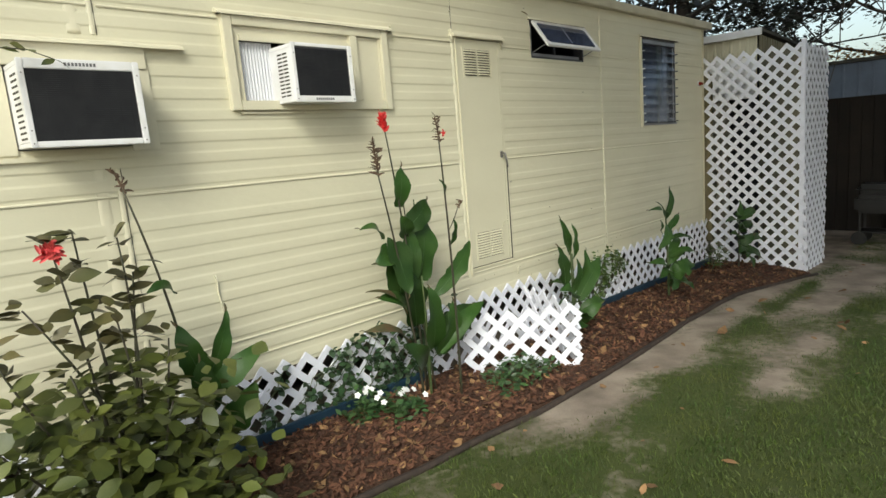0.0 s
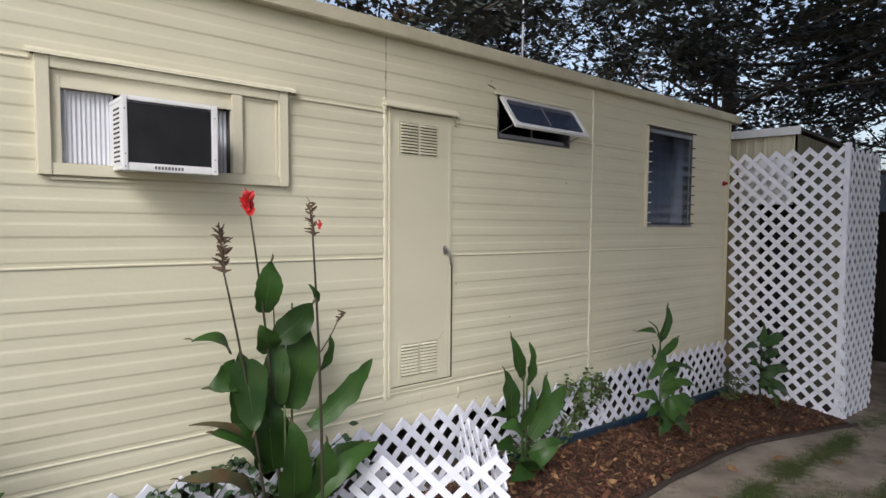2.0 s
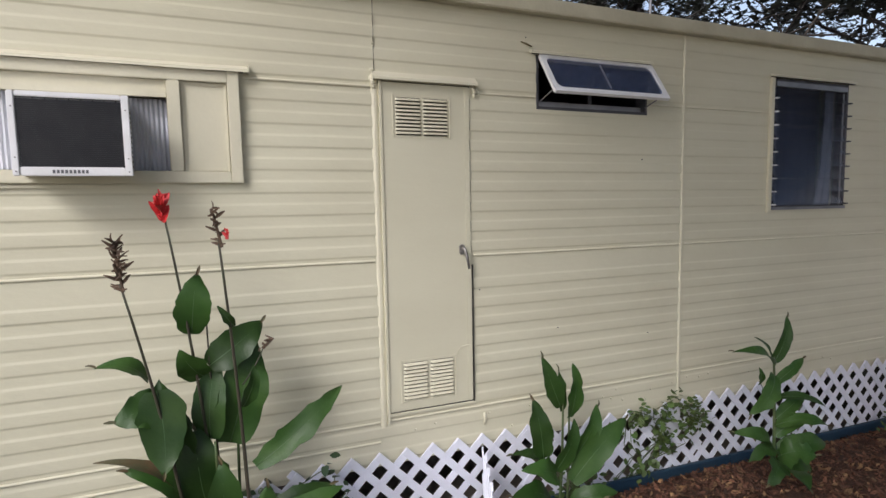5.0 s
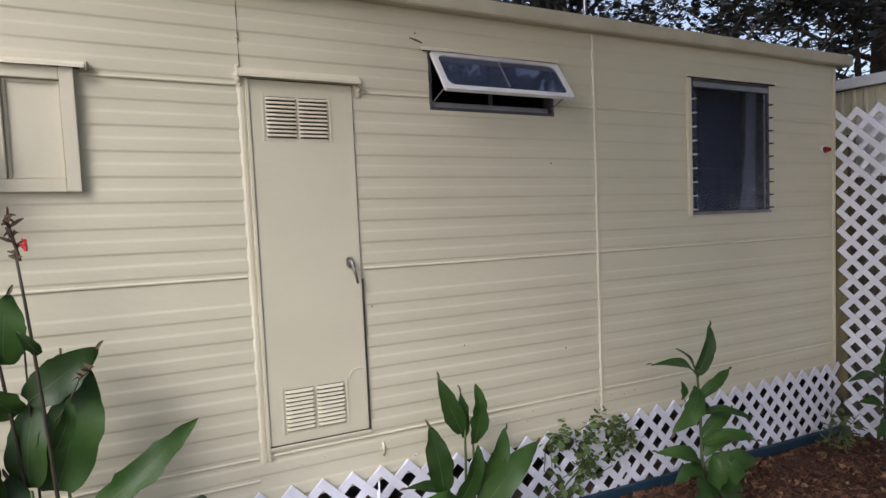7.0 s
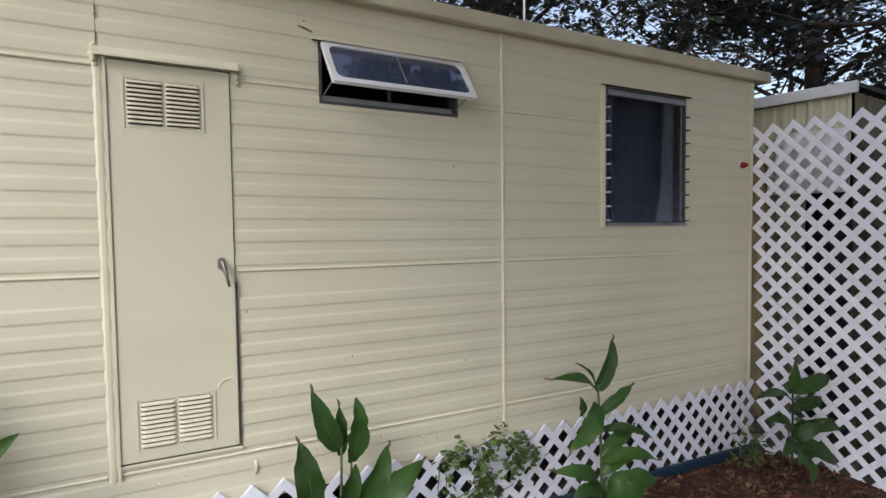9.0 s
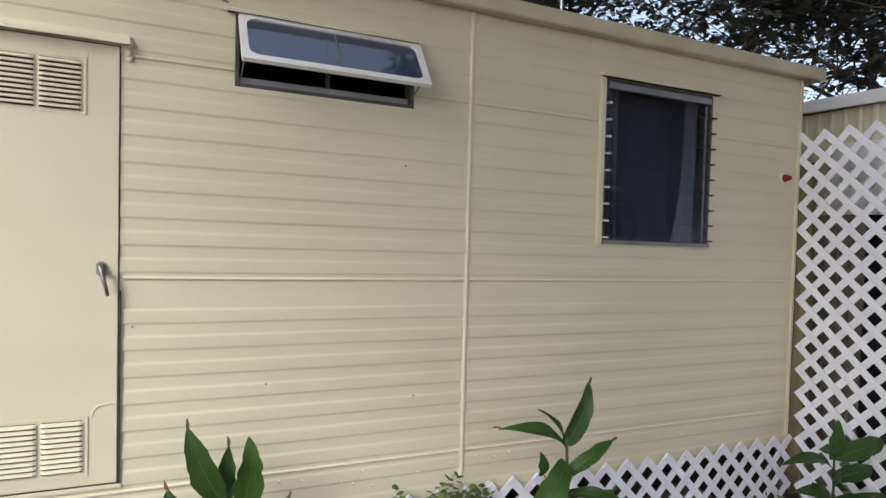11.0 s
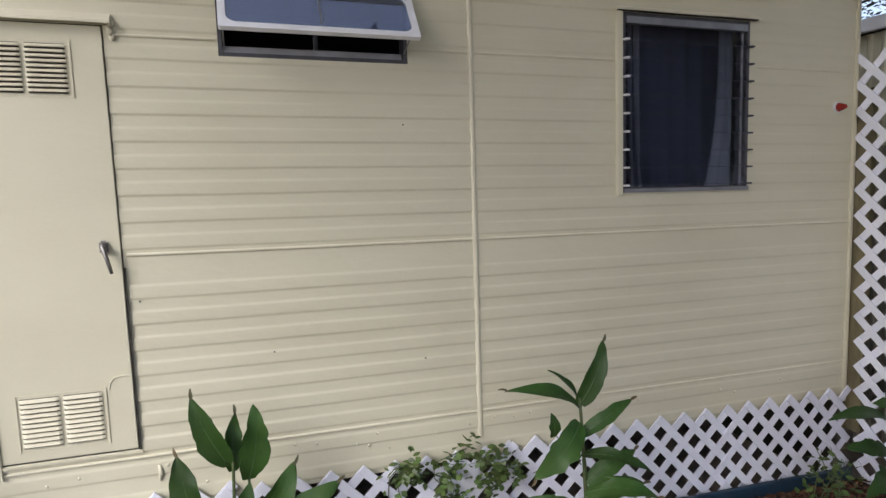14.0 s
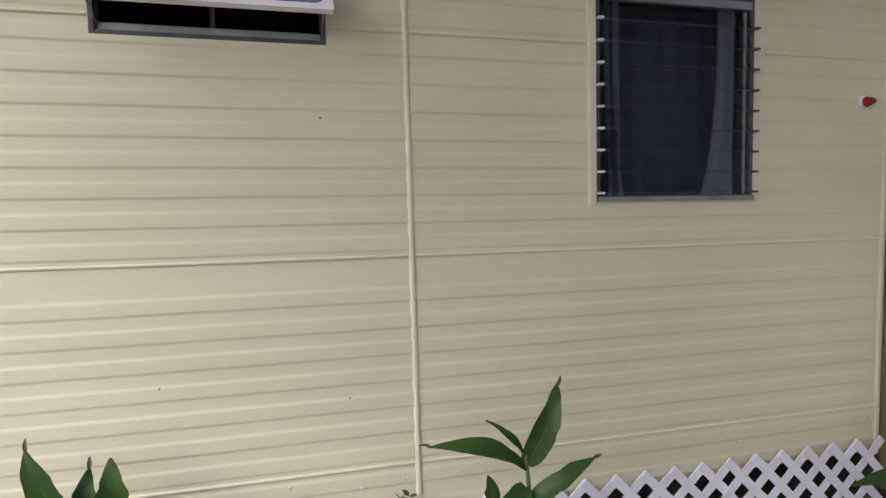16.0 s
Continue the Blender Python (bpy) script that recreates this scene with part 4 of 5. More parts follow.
def leaf_bm(bm, base, tip, width, arch=0.06, face=(0, -0.7, 0.7), fold=0.25, n=9, ragged=0.0, seed=0):
    """A broad pointed blade from base to tip, arched towards its face and folded along the midrib."""
    r = random.Random(seed)
    base, tip, face = Vector(base), Vector(tip), Vector(face)
    d = tip - base
    side = d.cross(face).normalized()
    up = side.cross(d).normalized()
    rows = []
    beat, amp = 8 + seed % 7, 0.045 + 0.012 * (seed % 4)
    for i in range(n + 1):
        t = i / n
        w = width * 0.5 * (math.sin(math.pi * min(1, t * 0.95 + 0.05) ** 0.78)) ** 0.68 if t < 1 else 0.0
        w = max(w, 0.002)
        c = leaf_axis(base, d, side, up, arch, t, seed)
        row = []
        for s in (-1, -0.55, 0, 0.55, 1):
            e = 1 + (0.5 * ragged * r.uniform(-1, 0.3) + 1.6 * ragged * noise.noise(Vector((t * 6.5, s * 3.0, seed * 0.37))) if abs(s) == 1 else 0)
            wave = amp * width * math.sin(t * beat + s * 2.3 + seed)
            row.append(bm.verts.new(c + side * w * s * e + up * (fold * w * abs(s) ** 1.3 + wave * abs(s) ** 1.5)))
        rows.append(row)
    for a, b in zip(rows, rows[1:]):
        for j in range(4):
            bm.faces.new((a[j], a[j + 1], b[j + 1], b[j]))
    return bm


def midrib(bm, base, tip, arch, face, seed, r=0.003, n=8):
    base, tip, face = Vector(base), Vector(tip), Vector(face)
    d = tip - base
    side = d.cross(face).normalized()
    up = side.cross(d).normalized()
    return tube(bm, [leaf_axis(base, d, side, up, arch, 0.92 * i / n, seed) - up * 0.001 for i in range(n + 1)], [r * (1 - 0.7 * i / n) for i in range(n + 1)], 5)


class Canna:
    def __init__(self, at, label):
        self.e = thing("canna_plant", at, label, "plant", "canna plants")
        self.k = int(at[0] * 100)

    def stem(self, a, b, sag=0.03, r0=0.009, r1=0.004, mat="stem"):
        bm = tube(bmesh.new(), curve(a, b, sag, 10, Vector((0.8, 0, 0))), [r0 + (r1 - r0) * i / 10 for i in range(11)], 7)
        part("stem", bm, M[mat], self.e, smooth=True)

    def leaf(self, base, tip, width, arch=0.05, face=(0, -0.8, 0.6), fold=0.2, ragged=0.0, mat="leaf"):
        self.k += 1
        lf = part("leaf", leaf_bm(bmesh.new(), base, tip, width, arch, face, fold, 18, max(ragged, 0.11), self.k), M[mat], self.e, smooth=True)
        rib = finish("midrib", midrib(bmesh.new(), base, tip, arch, face, self.k), M["vein"], True)
        attach(rib, lf)
        rib.matrix_parent_inverse = Matrix.Identity(4)
        a, d = Vector(base), Vector(tip) - Vector(base)
        if d.length > 0.17 and self.k % 3:
            side = d.cross(Vector(face)).normalized()
            up = side.cross(d).normalized()
            p = leaf_axis(a, d, side, up, arch, 0.965, self.k)
            q = p + d.normalized() * 0.035 - up * 0.016 + side * 0.012 * math.sin(self.k)
            dry = finish("dry_tip", leaf_bm(bmesh.new(), p, q, 0.013, 0.004, up, 0.5, 4), M["leaf_old"])
            attach(dry, lf)
            dry.matrix_parent_inverse = Matrix.Identity(4)

    def head(self, a, b, mat="dry", n=22, spread=0.03, size=0.016):
        r = random.Random(self.k + 77)
        a, b = Vector(a), Vector(b)
        bm = bmesh.new()
        tube(bm, [a, a.lerp(b, 0.5), b], [0.006, 0.005, 0.003], 6)
        for i in range(n):
            p = a.lerp(b, (i + 0.5) / n)
            v = Vector((r.uniform(-1, 1), r.uniform(-1, 1), r.uniform(-0.3, 0.9) if mat == "dry" else r.uniform(0.3, 1.6))).normalized()
            leaf_bm(bm, p, p + v * spread * r.uniform(0.5, 1.3), size * r.uniform(0.6, 1.3), 0.004, (r.uniform(-1, 1), -1, 0.3), 0.6, 3)
        part("seed_head" if mat == "dry" else "flower", bm, M[mat], self.e, "spent dark brown seed head" if mat == "dry" else "bright red flower")


# large canna
c = Canna((2.58, -0.30, bed_z(2.58, -0.3)), "tall canna with broad green leaves, one red flower and spent heads")
g = bed_z(2.6, -0.3) - 0.03
c.stem((2.50, -0.36, g), (2.283, -0.39, 1.48), 0.03)
c.head((2.292, -0.39, 1.45), (2.272, -0.39, 1.63), n=52, spread=0.045, size=0.011)
c.stem((2.58, -0.30, g), (2.437, -0.30, 1.70), 0.03)
c.head((2.437, -0.30, 1.680), (2.420, -0.30, 1.758), "red", 30, 0.050, 0.024)
c.stem((2.665, -0.50, g), (2.598, -0.55, 1.63), 0.02)
c.head((2.608, -0.55, 1.60), (2.583, -0.55, 1.735), n=28, spread=0.034, size=0.010)
c.head((2.625, -0.56, 1.628), (2.628, -0.56, 1.662), "red", 4, 0.022, 0.012)
c.stem((2.64, -0.26, g), (2.66, -0.24, 1.28), 0.0, 0.008, 0.004, "green_stem")
c.stem((2.55, -0.36, g), (2.56, -0.36, 0.85), 0.01, 0.008, 0.005, "green_stem")
c.stem((2.62, -0.34, g), (2.56, -0.25, 1.40), -0.02, 0.006, 0.003)
c.leaf((2.505, -0.285, 1.255), (2.535, -0.31, 1.485), 0.135, 0.01, (0.1, -1, 0.1), 0.1)
c.leaf((2.345, -0.30, 1.10), (2.185, -0.33, 1.185), 0.075, 0.035, (0, -0.5, 0.8), 0.3)
c.leaf((2.535, -0.29, 1.09), (2.46, -0.36, 1.21), 0.11, 0.01, (-0.3, -1, 0.2), 0.2)
c.leaf((2.56, -0.27, 1.12), (2.77, -0.25, 1.27), 0.14, 0.02, (0.1, -0.9, 0.4), 0.2)
c.leaf((2.62, -0.27, 0.80), (2.73, -0.24, 1.21), 0.20, 0.02, (0.1, -1, 0.2), 0.15)
c.leaf((2.55, -0.30, 0.84), (2.59, -0.26, 1.14), 0.13, 0.02, (-0.2, -1, 0.2), 0.15)
c.leaf((2.40, -0.31, 0.99), (2.235, -0.38, 0.99), 0.15, 0.03, (0, -0.9, 0.5), 0.15)
c.leaf((2.375, -0.37, 1.08), (2.385, -0.46, 0.80), 0.17, -0.02, (0.0, -1, 0.25), 0.15)
c.leaf((2.44, -0.30, 0.74), (2.38, -0.33, 1.10), 0.17, 0.02, (-0.2, -1, 0.2), 0.15)
c.leaf((2.48, -0.30, 0.60), (2.26, -0.35, 0.80), 0.14, 0.05, (0, -0.6, 0.7), 0.2)
c.leaf((2.53, -0.31, 0.55), (2.50, -0.34, 0.90), 0.20, 0.02, (0.1, -1, 0.1), 0.15)
c.leaf((2.71, -0.31, 0.70), (3.07, -0.30, 0.975), 0.11, 0.03, (-0.3, -0.9, 0.4), 0.25, 0.26)
c.leaf((2.70, -0.31, 0.38), (3.00, -0.34, 0.58), 0.17, 0.05, (-0.2, -0.7, 0.6), 0.2)
c.leaf((2.44, -0.33, 0.45), (2.11, -0.38, 0.66), 0.10, 0.06, (0, -0.4, 0.9), 0.3, 0.0, "leaf_old")
c.leaf((2.46, -0.32, 0.62), (2.17, -0.36, 0.86), 0.06, 0.05, (0, -0.5, 0.9), 0.3, 0.0, "leaf_old")
c.leaf((2.60, -0.36, 0.40), (2.58, -0.42, 0.78), 0.17, 0.03, (0.1, -1, 0.2), 0.15)
c.leaf((2.66, -0.34, 0.34), (2.74, -0.44, 0.66), 0.16, 0.03, (0.2, -1, 0.2), 0.15)
c.leaf((2.50, -0.36, 0.30), (2.33, -0.45, 0.52), 0.14, 0.04, (-0.2, -0.8, 0.5), 0.2)
c.leaf((2.635, -0.53, 1.32), (2.585, -0.55, 1.40), 0.035, 0.01, (0.2, -1, 0.3), 0.3)
c.stem((2.655, -0.51, 1.10), (2.735, -0.53, 1.245), 0.01, 0.003, 0.002)
c.head((2.728, -0.53, 1.23), (2.768, -0.53, 1.262), n=9, spread=0.030, size=0.010)
c.leaf((2.652, -0.51, 1.02), (2.70, -0.53, 1.17), 0.055, 0.01, (0.3, -1, 0.1), 0.3)
c.leaf((2.66, -0.35, 0.36), (3.02, -0.42, 0.60), 0.11, 0.06, (-0.1, -0.7, 0.7), 0.25, 0.2)

# second-row cannas along the bed
c = Canna((4.15, -0.32, bed_z(4.15, -0.32)), "young canna with upright green leaves")
g = bed_z(4.15, -0.32) - 0.03
c.stem((4.14, -0.32, g), (4.185, -0.30, 0.74), 0.01, 0.009, 0.005, "green_stem")
c.stem((4.20, -0.30, g), (4.235, -0.28, 0.66), 0.01, 0.009, 0.005, "green_stem")
c.leaf((4.17, -0.30, 0.69), (4.06, -0.32, 0.955), 0.095, 0.01, (-0.1, -1, 0.1), 0.25)
c.leaf((4.235, -0.29, 0.62), (4.27, -0.29, 0.89), 0.105, 0.01, (0.2, -1, 0.0), 0.15, 0.2)
c.leaf((4.18, -0.29, 0.66), (4.205, -0.25, 0.86), 0.07, 0.01, (0.3, -1, 0.1), 0.25)
c.leaf((4.05, -0.33, 0.46), (4.00, -0.33, 0.76), 0.12, 0.01, (-0.2, -1, 0.1), 0.2)
c.leaf((4.12, -0.33, 0.38), (4.24, -0.34, 0.62), 0.11, 0.02, (0.2, -1, 0.2), 0.2)
c.leaf((4.22, -0.33, 0.30), (4.55, -0.36, 0.585), 0.135, 0.03, (-0.2, -0.9, 0.4), 0.15)
c.leaf((4.10, -0.34, 0.22), (3.83, -0.42, 0.36), 0.12, 0.04, (0, -0.6, 0.8), 0.2)
c.leaf((4.13, -0.36, 0.16), (3.95, -0.50, 0.30), 0.13, 0.04, (0, -0.6, 0.8), 0.2)
c.leaf((4.17, -0.37, 0.14), (4.28, -0.50, 0.28), 0.10, 0.04, (0, -0.7, 0.7), 0.2)
c.leaf((4.08, -0.32, 0.40), (3.88, -0.33, 0.52), 0.07, 0.03, (0, -0.5, 0.9), 0.3)

c.leaf((4.12, -0.34, 0.36), (3.90, -0.40, 0.47), 0.13, 0.04, (0, -0.7, 0.7), 0.2)
c.leaf((4.22, -0.31, 0.40), (4.40, -0.32, 0.66), 0.12, 0.02, (0.1, -1, 0.2), 0.2)
c.leaf((4.16, -0.36, 0.12), (3.86, -0.52, 0.20), 0.13, 0.05, (0, -0.7, 0.7), 0.2)
c.leaf((4.18, -0.36, 0.20), (4.40, -0.46, 0.27), 0.10, 0.05, (0, -0.7, 0.7), 0.2)
c.leaf((4.10, -0.36, 0.10), (4.08, -0.56, 0.22), 0.12, 0.04, (0, -0.8, 0.6), 0.2)

c = Canna((5.52, -0.45, bed_z(5.52, -0.45)), "single-stemmed canna with spreading leaves and ragged lower ones")
g = bed_z(5.52, -0.45) - 0.03
c.stem((5.54, -0.45, g), (5.505, -0.45, 0.80), 0.01, 0.012, 0.006, "green_stem")
c.leaf((5.505, -0.45, 0.77), (5.62, -0.45, 1.02), 0.085, 0.012, (-0.3, -1, 0.1), 0.25)
c.leaf((5.505, -0.45, 0.76), (5.19, -0.46, 0.885), 0.075, 0.045, (0, -0.5, 0.9), 0.3)
c.leaf((5.50, -0.44, 0.80), (5.385, -0.43, 0.925), 0.03, 0.015, (0, -0.6, 0.8), 0.4)
c.leaf((5.51, -0.45, 0.64), (5.735, -0.47, 0.775), 0.065, 0.025, (0, -0.6, 0.8), 0.3)
c.leaf((5.50, -0.46, 0.70), (5.28, -0.50, 0.52), 0.11, 0.04, (-0.3, -1, 0.4), 0.15, 0.2)
c.leaf((5.51, -0.45, 0.56), (5.72, -0.62, 0.54), 0.06, 0.05, (0, -0.6, 0.8), 0.3)
c.leaf((5.52, -0.46, 0.40), (5.76, -0.62, 0.42), 0.085, 0.05, (0, -0.6, 0.8), 0.25)
c.leaf((5.50, -0.45, 0.31), (5.25, -0.42, 0.40), 0.09, 0.05, (-0.2, -0.7, 0.7), 0.25)
c.leaf((5.38, -0.46, 0.66), (5.37, -0.47, 0.76), 0.05, 0.01, (0, -1, 0.1), 0.2)
c.stem((5.51, -0.45, 0.52), (5.38, -0.46, 0.68), 0.0, 0.003, 0.002, "green_stem")
c.leaf((5.53, -0.46, 0.34), (5.78, -0.50, 0.42), 0.09, 0.04, (0, -0.6, 0.8), 0.2)
c.leaf((5.53, -0.46, 0.44), (5.76, -0.46, 0.55), 0.08, 0.03, (0, -0.6, 0.8), 0.3)
c.leaf((5.53, -0.46, 0.26), (5.28, -0.50, 0.26), 0.10, 0.05, (0, -0.6, 0.8), 0.2, 0.3)
c.leaf((5.53, -0.48, 0.22), (5.66, -0.62, 0.26), 0.17, 0.05, (0.1, -0.8, 0.6), 0.2, 0.3)
c.leaf((5.52, -0.48, 0.20), (5.32, -0.60, 0.16), 0.14, 0.05, (-0.1, -0.8, 0.6), 0.2, 0.3)
c.leaf((5.54, -0.46, 0.16), (5.72, -0.56, 0.14), 0.14, 0.05, (0.1, -0.7, 0.7), 0.2, 0.2)

c.leaf((5.54, -0.47, 0.12), (5.50, -0.70, 0.14), 0.16, 0.05, (0, -0.8, 0.6), 0.2)
c.leaf((5.54, -0.47, 0.26), (5.80, -0.58, 0.30), 0.13, 0.05, (0, -0.7, 0.7), 0.2)

c = Canna((7.16, -0.50, bed_z(7.16, -0.50)), "small dark canna in front of the lattice screen")
g = bed_z(7.16, -0.50) - 0.03
c.stem((7.16, -0.50, g), (7.16, -0.50, 0.56), 0.01, 0.010, 0.005, "stem")
c.leaf((7.16, -0.50, 0.50), (7.16, -0.52, 0.71), 0.09, 0.01, (-0.4, -1, 0.1), 0.2)
c.leaf((7.16, -0.50, 0.52), (7.48, -0.56, 0.60), 0.11, 0.03, (-0.3, -0.7, 0.6), 0.2)
c.leaf((7.16, -0.50, 0.54), (7.02, -0.52, 0.58), 0.07, 0.02, (-0.2, -0.7, 0.7), 0.2)
c.leaf((7.15, -0.50, 0.46), (6.76, -0.52, 0.555), 0.08, 0.04, (0, -0.5, 0.9), 0.3)
c.leaf((7.16, -0.50, 0.26), (7.62, -0.62, 0.24), 0.11, 0.05, (0, -0.6, 0.8), 0.2)
c.leaf((7.15, -0.50, 0.30), (6.83, -0.55, 0.42), 0.11, 0.03, (0, -0.6, 0.8), 0.2, 0.3)
c.leaf((7.15, -0.52, 0.20), (6.88, -0.62, 0.20), 0.11, 0.04, (0, -0.7, 0.7), 0.2, 0.3)
c.leaf((7.17, -0.52, 0.16), (7.36, -0.68, 0.06), 0.14, 0.04, (0, -0.8, 0.6), 0.2)
c.leaf((7.16, -0.52, 0.12), (7.05, -0.70, 0.02), 0.12, 0.04, (0, -0.8, 0.6), 0.2, 0.2)

c.leaf((7.16, -0.50, 0.40), (7.40, -0.56, 0.46), 0.09, 0.03, (0, -0.7, 0.7), 0.2)
c.leaf((7.15, -0.51, 0.38), (7.02, -0.60, 0.46), 0.09, 0.03, (0, -0.8, 0.6), 0.2)
c.leaf((7.16, -0.51, 0.22), (7.28, -0.62, 0.32), 0.10, 0.03, (0, -0.8, 0.6), 0.2)
c.leaf((7.15, -0.51, 0.14), (6.98, -0.66, 0.14), 0.11, 0.04, (0, -0.8, 0.6), 0.2)

# canna behind the shrub
c = Canna((1.28, -0.30, bed_z(1.28, -0.3)), "canna with low broad leaves and one bare dry stalk")
g = bed_z(1.28, -0.3) - 0.03
c.stem((1.24, -0.28, g), (1.07, -0.26, 1.52), 0.06)
c.head((1.08, -0.26, 1.50), (1.045, -0.26, 1.60), n=12, spread=0.035)
c.leaf((1.20, -0.28, 1.06), (1.08, -0.32, 1.10), 0.07, 0.03, (0, -0.6, 0.8), 0.3)
c.leaf((1.26, -0.30, 0.66), (1.17, -0.34, 0.93), 0.12, 0.03, (-0.2, -1, 0.2), 0.15)
c.leaf((1.28, -0.30, 0.66), (1.40, -0.33, 0.94), 0.09, 0.02, (0.2, -1, 0.2), 0.2)
c.leaf((1.28, -0.31, 0.58), (1.54, -0.36, 0.76), 0.11, 0.04, (0, -0.7, 0.7), 0.2)
c.leaf((1.26, -0.31, 0.50), (1.20, -0.44, 0.78), 0.15, 0.03, (-0.1, -1, 0.3), 0.15)
c.leaf((1.27, -0.31, 0.40), (1.42, -0.46, 0.62), 0.15, 0.03, (0.1, -0.9, 0.4), 0.15)


def small_leaf(verts, faces, p, d, length, width, r):
    """An oval pointed blade, creased a little along its middle, its tip hanging."""
    d = Vector(d).normalized()
    up = Vector((r.gauss(0, 0.5), r.gauss(-0.3, 0.5), 1)).normalized()
    s = d.cross(up).normalized()
    u = s.cross(d)
    k = len(verts)
    crease, droop, twist = r.uniform(0.02, 0.16), r.uniform(0.02, 0.25), r.uniform(-0.15, 0.15)
    rows = ((0.16, 0.26), (0.38, 0.47), (0.62, 0.44), (0.84, 0.22))
    verts.append(p)
    for t, w in rows:
        c = p + d * length * t - u * length * droop * t * t
        for q in (-1, 0, 1):
            verts.append(c + s * width * w * q + u * width * w * (crease * abs(q) + twist * q))
    verts.append(p + d * length - u * length * droop)
    faces += [(k, k + 2, k + 1), (k, k + 3, k + 2)]
    for i in range(3):
        a = k + 1 + 3 * i
        faces += [(a, a + 1, a + 4, a + 3), (a + 1, a + 2, a + 5, a + 4)]
    faces += [(k + 10, k + 11, k + 13), (k + 11, k + 12, k + 13)]


def foliage(name, verts, faces, mat, parent, label=""):
    me = bpy.data.meshes.new(name)
    me.from_pydata(verts, [], faces)
    me.materials.append(mat)
    me.shade_smooth()
    ob = attach(new(name, me), parent)
    ob["kind"] = "stuff"
    return tagged(ob, label)


# flowering shrub
def shrub(at, label):
    e = thing("flowering_shrub", at, label, "shrub")
    r = random.Random(21)
    gx, gy = at[0], at[1]
    gzv = at[2]
    tips = [((0.72, -0.55, 1.36), 0.5), ((0.93, -0.55, 1.36), 0.5), ((0.80, -0.52, 1.40), 0.5), ((0.60, -0.60, 1.18), 0.5), ((0.98, -0.50, 1.22), 0.4), ((0.50, -0.55, 1.05), 0.5), ((1.05, -0.55, 0.95), 0.4), ((0.86, -0.62, 1.10), 0.4), ((0.68, -0.68, 0.95), 0.5), ((1.12, -0.62, 0.72), 0.4), ((0.96, -0.75, 0.78), 0.4), ((0.40, -0.62, 0.85), 0.5), ((0.76, -0.80, 0.75), 0.4), ((1.22, -0.52, 0.52), 0.4), ((0.55, -0.82, 0.62), 0.4), ((1.08, -0.78, 0.48), 0.4), ((0.88, -0.90, 0.52), 0.4), ((1.0, -0.45, 0.7), 0.4), ((0.7, -0.4, 0.8), 0.4), ((1.2, -0.7, 0.34), 0.3), ((0.3, -0.7, 0.6), 0.3), ((0.7, -0.95, 0.45), 0.3)]
    top_v, top_f, low_v, low_f = [], [], [], []
    for tip, _ in tips:
        tip = Vector(tip)
        base = Vector((gx + r.uniform(-0.08, 0.08), gy + r.uniform(-0.06, 0.06), gzv - 0.02))
        pts = curve(base, tip, r.uniform(-0.05, 0.06), 10, Vector((1, 0, 0)))
        part("stem", tube(bmesh.new(), pts, [0.009 - 0.0006 * i for i in range(11)], 6), M["stem"], e, smooth=True)
        for i in range(2, 11):
            for _k in range(4 if i < 9 else 5):
                p = pts[i] + Vector((r.gauss(0, 0.012), r.gauss(0, 0.012), r.gauss(0, 0.02)))
                a = r.uniform(0, 6.28)
                d = (math.cos(a), math.sin(a), r.uniform(-0.25, 0.7))
                high = p.z > 0.92
                ln = r.uniform(0.06, 0.112)
                small_leaf(*((top_v, top_f) if high else (low_v, low_f)), p, d, ln, ln * r.uniform(0.45, 0.62), r)
    for _ in range(2100):
        p = Vector((r.gauss(0.76, 0.26), r.gauss(-0.63, 0.15), 0.12 + abs(r.gauss(0.0, 0.34))))
        if p.z > 0.95 or p.x > 1.3:
            continue
        a = r.uniform(0, 6.28)
        ln = r.uniform(0.05, 0.105)
        small_leaf(low_v, low_f, p, (math.cos(a), math.sin(a) - 0.3, r.uniform(-0.6, 0.5)), ln, ln * r.uniform(0.52, 0.74), r)
    foliage("upper_foliage", top_v, top_f, M["shrub_dark"], e, "olive-brown upper leaves")
    foliage("lower_foliage", low_v, low_f, M["shrub"], e, "yellow-green lower leaves")
    bm = bmesh.new()
    for i in range(44):
        p = Vector((0.715, -0.57, 1.345)) + Vector((r.gauss(0, 0.012), r.gauss(0, 0.012), r.gauss(0, 0.012)))
        v = Vector((r.uniform(-1, 1), r.uniform(-1, 0.5), r.uniform(-0.4, 1))).normalized()
        leaf_bm(bm, p, p + v * 0.038, 0.014, 0.004, (0, -1, 0.3), 0.5, 3)
    part("flower", bm, M["pink_red"], e, "cluster of red flowers")


shrub((0.86, -0.60, bed_z(0.86, -0.60)), "leafy shrub with yellow-green leaves and a red flower cluster")


